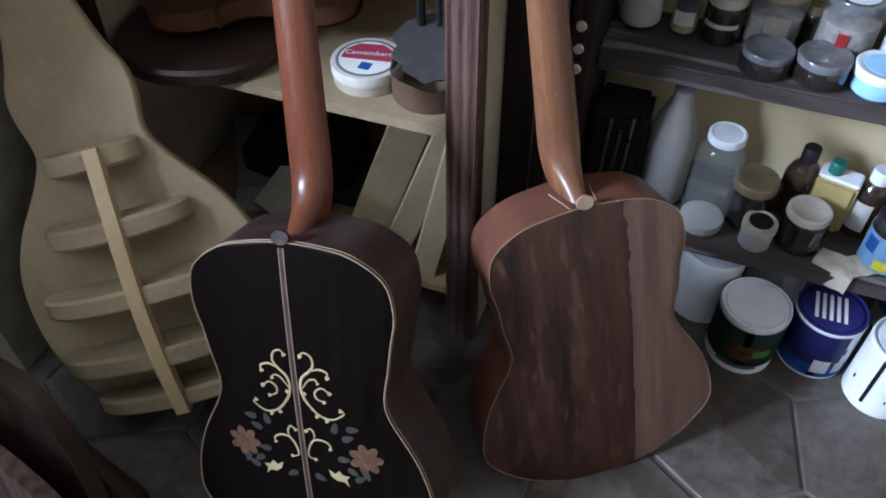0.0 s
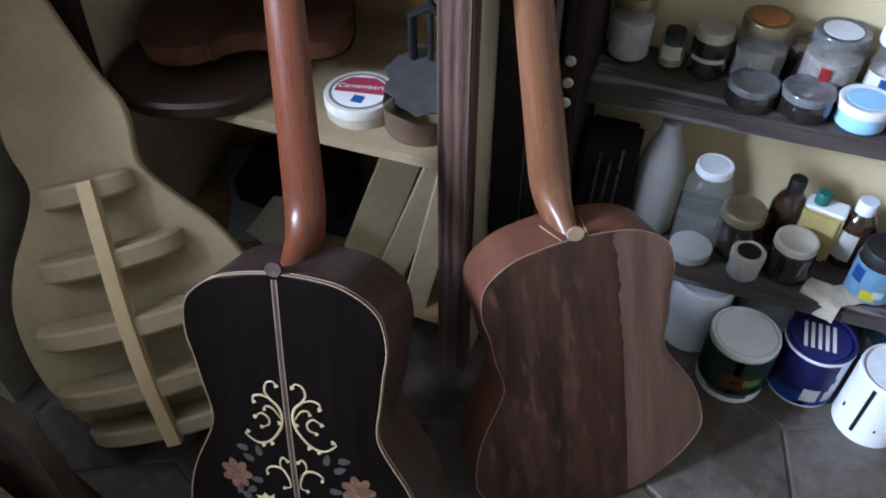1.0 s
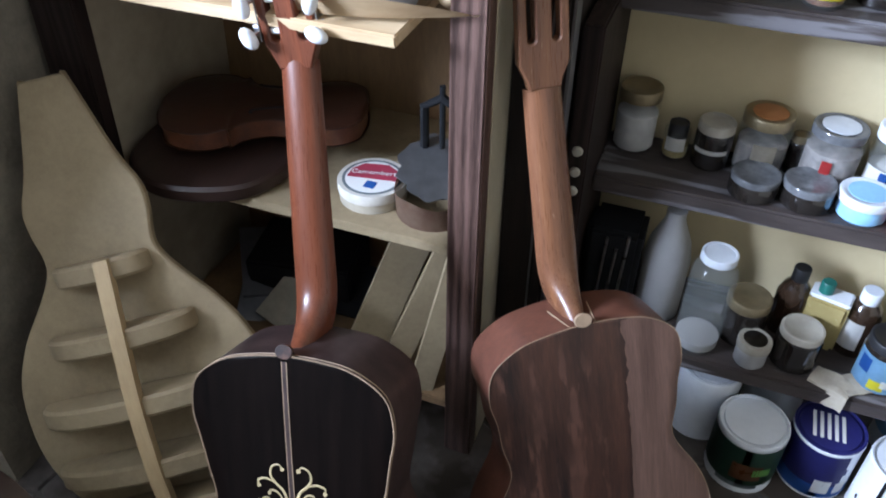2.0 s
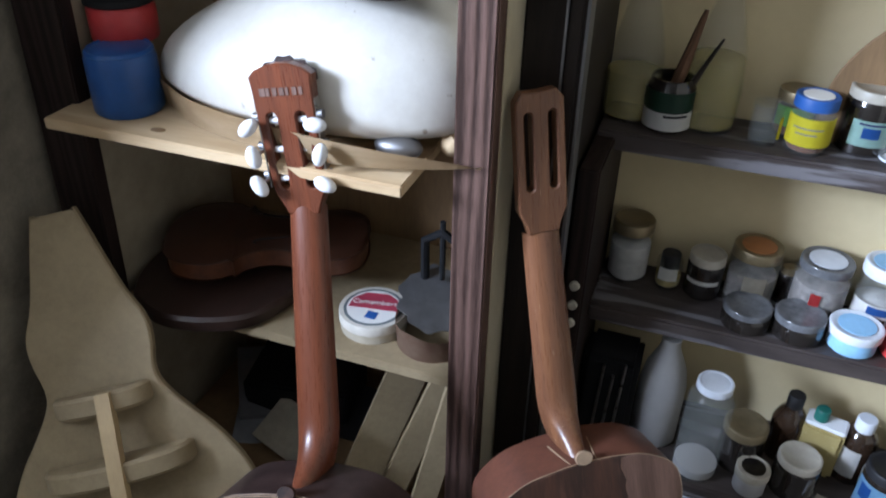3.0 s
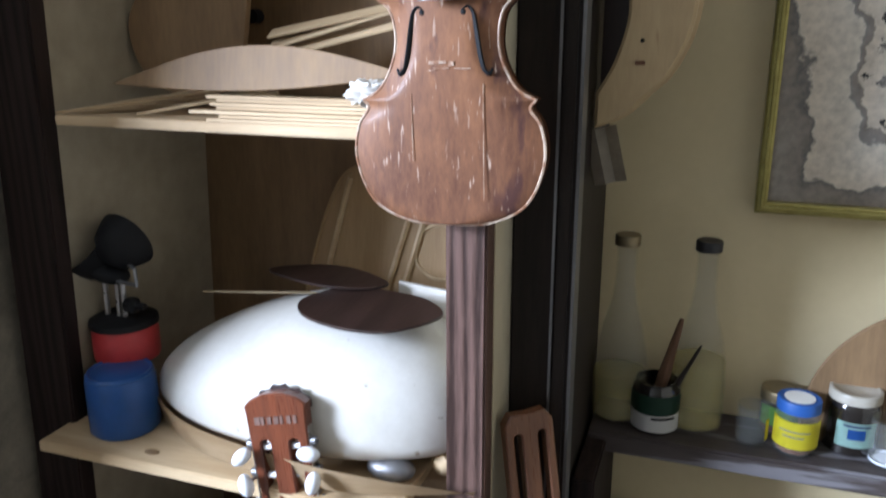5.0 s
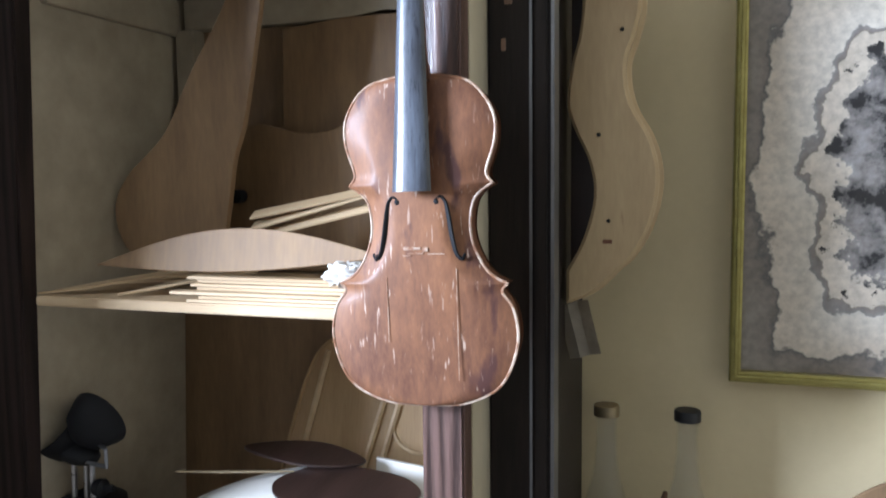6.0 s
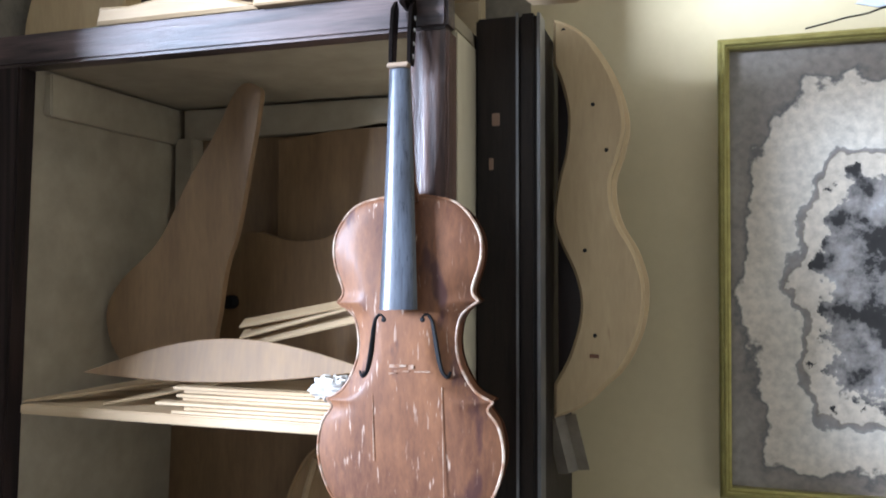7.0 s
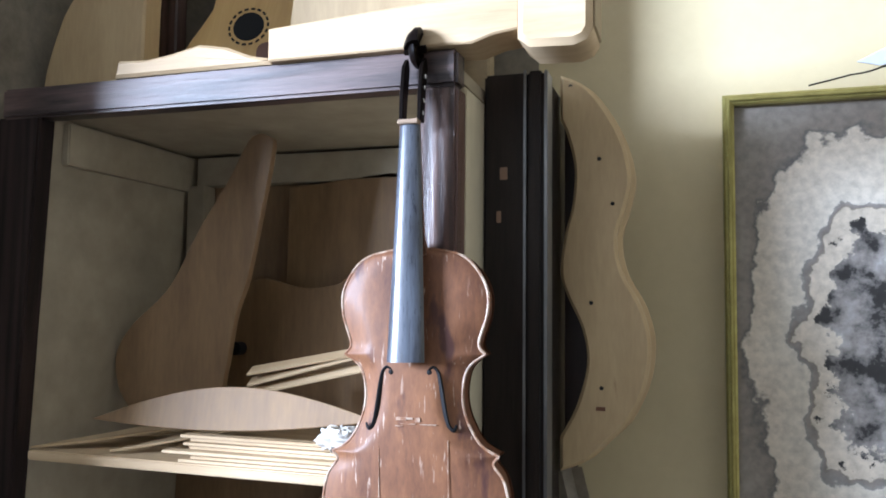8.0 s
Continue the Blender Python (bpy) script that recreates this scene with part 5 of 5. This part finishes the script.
bottle("milk_bottle", "tall cloudy white plastic bottle", 0.078, 1.30, S3, [(0, 0), (0.038, 0), (0.042, 0.006), (0.042, 0.13), (0.036, 0.165), (0.020, 0.205), (0.017, 0.215), (0.017, 0.232)], "milky", None, 0, 0)
jar("tall_jar", "tall clear glass jar with a white lid", 0.160, 1.238, S3, 0.040, 0.205, 0.027, "white_lid", 0.01, "milky", 0.16, cap_r=0.030)
jar("preserve_jar", "dark jar with a dull brass lid", 0.232, 1.285, S3, 0.039, 0.092, 0.036, "dull_lid", 0.014, "dark_liquid", 0.98)
bottle("brown_bottle", "dark brown glass bottle with a black cap", 0.305, 1.335, S3, [(0, 0), (0.026, 0), (0.029, 0.005), (0.029, 0.085), (0.022, 0.105), (0.012, 0.118), (0.012, 0.14)], "brown_glass", "print_black", 0.0145, 0.022)
bottle("brown_bottle", "dark brown glass bottle with a white cap and label", 0.420, 1.325, S3, [(0, 0), (0.028, 0), (0.031, 0.005), (0.031, 0.085), (0.024, 0.105), (0.013, 0.116), (0.013, 0.132)], "brown_glass", "white_lid", 0.0165, 0.024, None, 0, "paper_white", (0.02, 0.08), (-175, -85))
can = thing("oil_can", pose(0.362, 1.322, S3, 0, 0, -14), "yellow rectangular oil can with a green cap", "can")
part("body", box(-0.034, 0.034, -0.021, 0.021, 0, 0.105, 0.006), "amber", can)
part("top", box(-0.034, 0.034, -0.021, 0.021, 0.1052, 0.112, 0.003), "white_tin", can)
part("cap", lathe([(0, 0.022), (0.011, 0.022), (0.0125, 0.02), (0.0125, 0), (0, 0)], 18), "green_cap", can, "dark green cap", pose(-0.012, 0, 0.112))
jar("small_pot", "small open white-rimmed pot of dark paint", 0.254, 1.226, S3, 0.027, 0.05, 0.027, "cream_lid", 0.012, body="milky", lid_patch="dark_liquid", category="pot")
jar("squat_jar", "squat dark jar with a clear pale lid", 0.324, 1.252, S3, 0.038, 0.078, 0.034, "cream_lid", 0.010, "dark_liquid", 0.97)
jar("blue_jar", "jar with a bright blue label with yellow flowers", 0.462, 1.258, S3, 0.040, 0.098, 0.036, "print_black", 0.014, "dark_liquid", 0.97, "sky_blue", (0.06, 0.78), (-178, -2),
    ((0.12, 0.02, -120, -85, "print_yellow"), (0.2, 0.016, -95, -70, "paper_white"), (0.55, 0.016, -70, -30, "print_red"), (0.4, 0.03, -160, -130, "print_blue")))
for k, (x, y) in enumerate(((0.54, 1.30), (0.62, 1.28))):
    jar("storage_jar", "dark glass jar with a plain lid on the low shelf", x, y, S3, 0.038, 0.09, 0.033, ("cream_lid", "dull_lid")[k], content="dark_liquid", fill=0.95)
rag = bmesh.new()
bmesh.ops.create_grid(rag, x_segments=10, y_segments=10, size=0.034)
for v in rag.verts:
    over = max(0.0, -v.co.y - 0.005)
    v.co.z = 0.004 + 0.006 * noise.noise(v.co * 40) - over * 1.1
    v.co.y += over * 0.75
bmesh.ops.solidify(rag, geom=rag.faces[:], thickness=0.002)
solid("rag", rag, "cloth", pose(0.386, 1.206, S3 + 0.004, 0, 0, -24), "folded beige rag hanging over the shelf edge", "rag")
rag2 = bmesh.new()
bmesh.ops.create_grid(rag2, x_segments=6, y_segments=6, size=0.022)
for v in rag2.verts:
    v.co.z = 0.003 + 0.005 * noise.noise(v.co * 60)
bmesh.ops.solidify(rag2, geom=rag2.faces[:], thickness=0.002)
solid("rag", rag2, "cloth", pose(0.425, 1.225, S3 + 0.004, 0, 0, 30), "small beige scrap of cloth on the shelf", "rag")
case = thing("tool_roll", pose(0.0, 1.27, S3), "black tool roll with shiny steel rods", "tool roll")
part("case", box(-0.062, 0.035, -0.03, 0.06, 0, 0.20, 0.01), "black", case)
for x, zt in ((-0.03, 0.19), (-0.012, 0.17), (0.006, 0.2)):
    part("rod", tube([(x, -0.034, 0.03), (x + 0.006, -0.036, zt)], 0.0028, 8), "nickel", case)
for z in (0.603, 0.566, 0.531):
    solid("white_button", lathe([(0, 0), (0.006, 0), (0.0085, 0.004), (0.007, 0.009), (0, 0.011)], 16), "cream_lid", pose(-0.083, 1.165, z, 90), "small round white button on the upright", "button", "buttons on the upright")

# ---- tins on the floor ----


def paint_tin(name, label, x, y, r, h, body, lid, bands=(), patch=None, turn=0.0):
    t = thing(name, pose(x, y, 0.0, 0, 0, turn), label, "paint tin", "paint tins on the floor")
    part("body", lathe([(0, 0.002), (r * 0.95, 0.002), (r, 0.0), (r * 1.01, 0.003), (r, 0.006), (r, h - 0.006), (r * 1.015, h - 0.003), (r, h)], 36), body, t)
    part("lid", lathe([(r, h), (r * 0.99, h + 0.003), (r * 0.95, h + 0.003), (r * 0.93, h - 0.003), (r * 0.86, h - 0.003), (r * 0.84, h + 0.001), (0, h + 0.001)], 36), lid, t)
    for z0, z1, a0, a1, mt in bands:
        part("label_patch", label_band(r + 0.0012 + 0.0005 * (a1 - a0 < 200), h * z0, h * z1, a0, a1, 30 if a1 - a0 > 200 else 10), mt, t)
    if patch:
        for k in range(5):
            part("lid_stripe", box(-0.030 + 0.012 * k, -0.024 + 0.012 * k, -0.03, 0.03, h + 0.0012, h + 0.0018, 0), patch, t)
    return t


paint_tin("paint_tin", "paint tin with a pale grey lid and dark green label", 0.290, 1.165, 0.0605, 0.128, "white_tin", "white_tin", ((0.18, 0.92, -180, 180, "print_green"), (0.3, 0.62, -110, -60, "brown_jam"), (0.12, 0.2, -130, -60, "print_grey"), (0.4, 0.55, -75, -45, "leaf_green")))
paint_tin("paint_tin", "paint tin with a navy and white label and striped lid", 0.416, 1.200, 0.0605, 0.128, "white_tin", "print_navy", ((0.05, 0.3, -180, 180, "print_blue"), (0.3, 0.95, -180, -55, "print_navy"), (0.15, 0.42, -95, -68, "paper_white"), (0.15, 0.38, -60, -40, "paper_white"), (0.55, 0.68, -72, -50, "print_navy")), "paper_white")
paint_tin("paint_tin", "plain white paint tin with a dark drip", 0.532, 1.150, 0.058, 0.145, "white_tin", "white_lid", ((0.15, 0.95, -128, -122, "print_black"), (0.35, 0.42, -160, -156, "print_black"), (0.3, 0.35, -95, -92, "print_black")))
paint_tin("bucket", "white plastic bucket with a white lid", 0.205, 1.255, 0.058, 0.155, "white_tin", "white_lid")
paint_tin("paint_tin", "white tin standing behind the others", 0.335, 1.335, 0.055, 0.13, "white_tin", "white_tin")
paint_tin("paint_tin", "light blue tin standing behind the others", 0.575, 1.33, 0.055, 0.15, "white_tin", "white_tin", ((0.3, 0.9, -180, 180, "sky_blue"),))

# ---- hanging guitar mould ----
hang = thing("guitar_mould", pose(0, 1.20, 0), "pale plywood guitar-shaped mould hung beside the dark post", "mould")
outer = spline([(-0.099, 1.817), (-0.060, 1.795), (-0.022, 1.735), (-0.007, 1.677), (-0.014, 1.635), (-0.025, 1.597), (-0.018, 1.550), (0.006, 1.505), (0.017, 1.458), (0.010, 1.405), (-0.012, 1.358), (-0.036, 1.333), (-0.065, 1.305), (-0.099, 1.29)], 5)
inner = spline([(-0.099, 1.335), (-0.078, 1.375), (-0.064, 1.43), (-0.070, 1.475), (-0.090, 1.52), (-0.0985, 1.552), (-0.093, 1.60), (-0.083, 1.64), (-0.080, 1.69), (-0.09, 1.735), (-0.099, 1.755)], 5)
part("mould_board", prism([(p[0], p[1]) for p in outer] + [(p[0], p[1]) for p in inner], 0, 0.022, 0.004), "ply", hang)
part("edge_layer", prism([(p[0] + 0.005 * (p[0] > -0.095), p[1]) for p in outer] + [(p[0] + 0.002, p[1]) for p in inner], 0.0225, 0.042, 0.005), "ply", hang)
part("dark_template", prism([(-0.0995, 1.32), *[(p[0] + 0.004, p[1]) for p in inner], (-0.0995, 1.77)], 0.044, 0.054, 0.001), "darkboard", hang, "dark brown half template behind the mould")
for x, z in ((-0.047, 1.700), (-0.058, 1.51), (-0.045, 1.40), (-0.03, 1.64)):
    part("screw_hole", lathe([(0, 0), (0.0028, 0), (0.0022, 0.001), (0, 0.001)], 10), "black", hang, at=pose(x, 0.0, z, 90))
part("stamp", box(-0.052, -0.040, -0.0012, 0.0, 1.371, 1.376, 0), "brown_jam", hang)
solid("nail", tube([(-0.085, 1.2, 1.80), (-0.085, 1.42, 1.805)], 0.003, 8), "black", pose(0, 0, 0), "iron nail that carries the mould", "nail")
tag = bmesh.new()
tv = [[tag.verts.new((x, y, z)) for z in (0.0, 0.075)] for x, y in ((-0.022, 0.0), (-0.006, -0.008), (0.006, 0.002), (0.022, -0.006))]
for (a, b), (c, d) in zip(tv, tv[1:]):
    tag.faces.new((a, c, d, b))
bmesh.ops.solidify(tag, geom=tag.faces[:], thickness=0.001)
solid("folded_card", tag, "cloth", pose(-0.077, 1.232, 1.215, 0, -14), "small folded grey card hanging under the mould", "card")
for x, z, w, h in ((-0.157, 1.672, 0.010, 0.016), (-0.163, 1.617, 0.006, 0.015)):
    part("paint_chip", box(x - w / 2, x + w / 2, 1.1185, 1.1205, z - h / 2, z + h / 2, 0.0008), "rusty", post, "small rust-coloured chip")

# ---- on top of the cabinet ----
TOP = 1.80
blank = thing("neck_blank", pose(0, 0, 0), "pale carved guitar neck blank lying on the cabinet", "neck blank")
shaft = [(-0.424, TOP + 0.001), (-0.19, TOP + 0.001), (-0.165, TOP), (-0.14, TOP - 0.002 + 0.01), (-0.110, TOP + 0.012), (-0.110, TOP + 0.060), (-0.424, TOP + 0.042)]
part("shaft", prism(shaft, 0.992, 1.058, 0.002), "pine", blank)
block = [(-0.111, 1.80), (-0.098, 1.789), (-0.05, 1.787), (-0.036, 1.792), (-0.029, 1.803), (-0.029, 1.862), (-0.04, 1.874), (-0.10, 1.878), (-0.111, 1.868)]
part("heel_block", prism(block, 0.984, 1.062, 0.007), "pine", blank)
part("end_grain", prism([(-0.0288, 1.806), (-0.0265, 1.808), (-0.0265, 1.857), (-0.0288, 1.859)], 0.994, 1.052, 0.0008), "mould", blank, "rougher brown end of the block")
carve = [(-0.66, TOP + 0.001), (-0.42, TOP + 0.001), (-0.425, TOP + 0.008), (-0.455, TOP + 0.014), (-0.49, TOP + 0.028), (-0.53, TOP + 0.035), (-0.575, TOP + 0.026), (-0.61, TOP + 0.022), (-0.655, TOP + 0.024)]
solid("carved_block", prism(carve, 1.0, 1.06, 0.004), "pine", pose(0, 0, 0), "rounded piece of pale carved wood on the cabinet", "wood block")
solid("curved_side_board", prism([(p[0], p[1]) for p in spline([(-0.905, TOP + 0.001), (-0.905, 1.86), (-0.875, 1.95), (-0.83, 2.03), (-0.80, 2.2)], 5)] + [(-0.715, 2.2), (-0.722, TOP + 0.001)], 1.13, 1.17, 0.003), "ply", pose(0, 0, 0), "tall pale board with a curved edge on the cabinet", "board")
solid("curved_side_board", prism([(-0.925, TOP + 0.001), (-0.76, TOP + 0.001), (-0.76, 2.25), (-0.86, 2.25), (-0.90, 2.05)], 1.26, 1.29, 0.003), "stain", pose(0, 0, 0), "dark curved board standing behind the pale one", "board")
uke = thing("small_guitar", stand((-0.612, 1.20, TOP + 0.001), (-0.572, 1.33, 2.3), 6), "small yellow guitar with a dark rosette standing on the cabinet", "guitar")
uo = [(p[0], p[1]) for p in spline([(0, 0), (0.07, 0.006), (0.105, 0.05), (0.105, 0.10), (0.082, 0.16), (0.075, 0.19), (0.085, 0.24), (0.075, 0.285), (0.03, 0.30), (0, 0.30)], 5)]
part("top", prism(mirror_outline(uo), 0, 0.004, 0.001), "honey", uke)
part("side", band(mirror_outline(uo), 0.004, 0.06), "panel", uke)
part("sound_hole", lathe([(0, 0), (0.026, 0), (0.026, 0.0008), (0, 0.0008)], 28), "black", uke, at=pose(-0.005, -0.0002, 0.15, 90))
for k in range(18):
    a = k * math.tau / 18
    part("rosette_mark", box(-0.0035, 0.0035, -0.0008, 0.0, 0.031, 0.0345, 0), "black", uke, at=pose(-0.005, -0.0004, 0.15, 0, math.degrees(a)))
part("pick_guard", prism([(p[0], p[1]) for p in spline([(0.02, 0.115), (0.05, 0.125), (0.075, 0.115), (0.08, 0.06), (0.055, 0.04), (0.03, 0.07)], 5, True)], -0.0008, 0.0, 0), "brown_jam", uke)
solid("pale_board", prism([(-0.50, TOP + 0.001), (-0.235, TOP + 0.001), (-0.235, 2.2), (-0.46, 2.2)], 1.16, 1.185, 0.003), "ply", pose(0, 0, 0), "wide pale plywood board standing on the cabinet", "board")
solid("pale_board", prism([(-0.33, TOP + 0.001), (-0.20, TOP + 0.001), (-0.20, 2.2), (-0.33, 2.2)], 1.21, 1.24, 0.003), "mould", pose(0, 0, 0), "narrow dusty board behind the wide one", "board")

# ---- old timber at the edge of the room ----
solid("timber_leg", sections([[(x + 0.03 * math.cos(a), y + 0.022 * math.sin(a), z) for a in [math.tau * k / 12 for k in range(12)]] for x, y, z in ((-0.60, 0.52, 0.0), (-0.66, 0.50, 0.2), (-0.72, 0.48, 0.4), (-0.76, 0.46, 0.52))]), "darkboard", pose(0, 0, 0), "brown wooden leg leaning by the wall", "timber")
outline_board("curved_timber", [(-0.80, 0.0), (-0.60, 0.0), (-0.585, 0.14), (-0.60, 0.26), (-0.65, 0.34), (-0.74, 0.37), (-0.86, 0.36), (-0.88, 0.2)], 0.03, "darkboard", pose(0, 0.44, 0, -8), "brown board with a rounded corner on the floor", "board")
outline_board("curved_timber", [(-0.80, 0.0), (-0.52, 0.0), (-0.55, 0.12), (-0.62, 0.23), (-0.72, 0.30), (-0.88, 0.31)], 0.025, "stain", pose(0, 0.38, 0, -8), "dark grey board leaning on the brown one", "board")

# ---- cracked plaster over the picture ----
crack = thing("plaster_crack", pose(0, 0, 0), "jagged crack with a lifted flake in the wall plaster", "crack")
cp = [(0.235 + 0.014 * k, 1.4195, 1.836 + 0.0028 * k + 0.003 * noise.noise(Vector((k * 0.9, 2, 1)))) for k in range(12)]
part("crack_line", tube(cp, [0.0012 + 0.0006 * noise.noise(Vector((k, 0, 3))) for k in range(12)], 5), "black", crack)
part("flake", prism([(0.30, 1.866), (0.33, 1.858), (0.40, 1.866), (0.41, 1.885), (0.35, 1.89)], 1.4165, 1.4195, 0.0008), "white_lid", crack)

# ---- floor slabs ----
random.seed(3)
SX, SY, GAP = 0.29, 0.25, 0.004
pts = {}
for i in range(-12, 9):
    for j in range(-12, 7):
        ox = 0.5 * SX if j % 2 else 0.0
        pts[i, j] = [(i * SX + ox + 0.13 + SX * 0.5 * math.cos(a) * 1.0 * 1.16, j * SY + 0.745 + SY * 0.66 * math.sin(a)) for a in [radians(30 + 60 * k) for k in range(6)]]


def jitter(p):
    q = Vector((p[0], p[1], 0.0)) * 0.9
    s = Vector((round(p[0], 2), round(p[1], 2), 0)) * 3.1
    return Vector((p[0] + 0.05 * noise.noise(s + Vector((5, 1, 2))), p[1] + 0.05 * noise.noise(s + Vector((1, 8, 4)))))


ground = bpy.data.objects["floor"]
for key, hexa in pts.items():
    c = Vector((sum(p[0] for p in hexa) / 6, sum(p[1] for p in hexa) / 6))
    if not (-2.95 < c.x < EAST and SOUTH + 0.05 < c.y < 1.45):
        continue
    bm = bmesh.new()
    rim = []
    for p in hexa:
        q = jitter(p)
        d = (c - q)
        rim.append(q + d.normalized() * GAP)
    hh = random.uniform(-0.0015, 0.0)
    top = [bm.verts.new((p.x + (c.x - p.x) * 0.02, p.y + (c.y - p.y) * 0.02, hh)) for p in rim]
    low = [bm.verts.new((p.x, p.y, hh - 0.003)) for p in rim]
    base = [bm.verts.new((p.x, p.y, -0.02)) for p in rim]
    bm.faces.new(top)
    for a, b in ((top, low), (low, base)):
        for k in range(6):
            bm.faces.new((a[k], a[(k + 1) % 6], b[(k + 1) % 6], b[k]))
    part("slab", bm, "slab", ground, smooth=20)
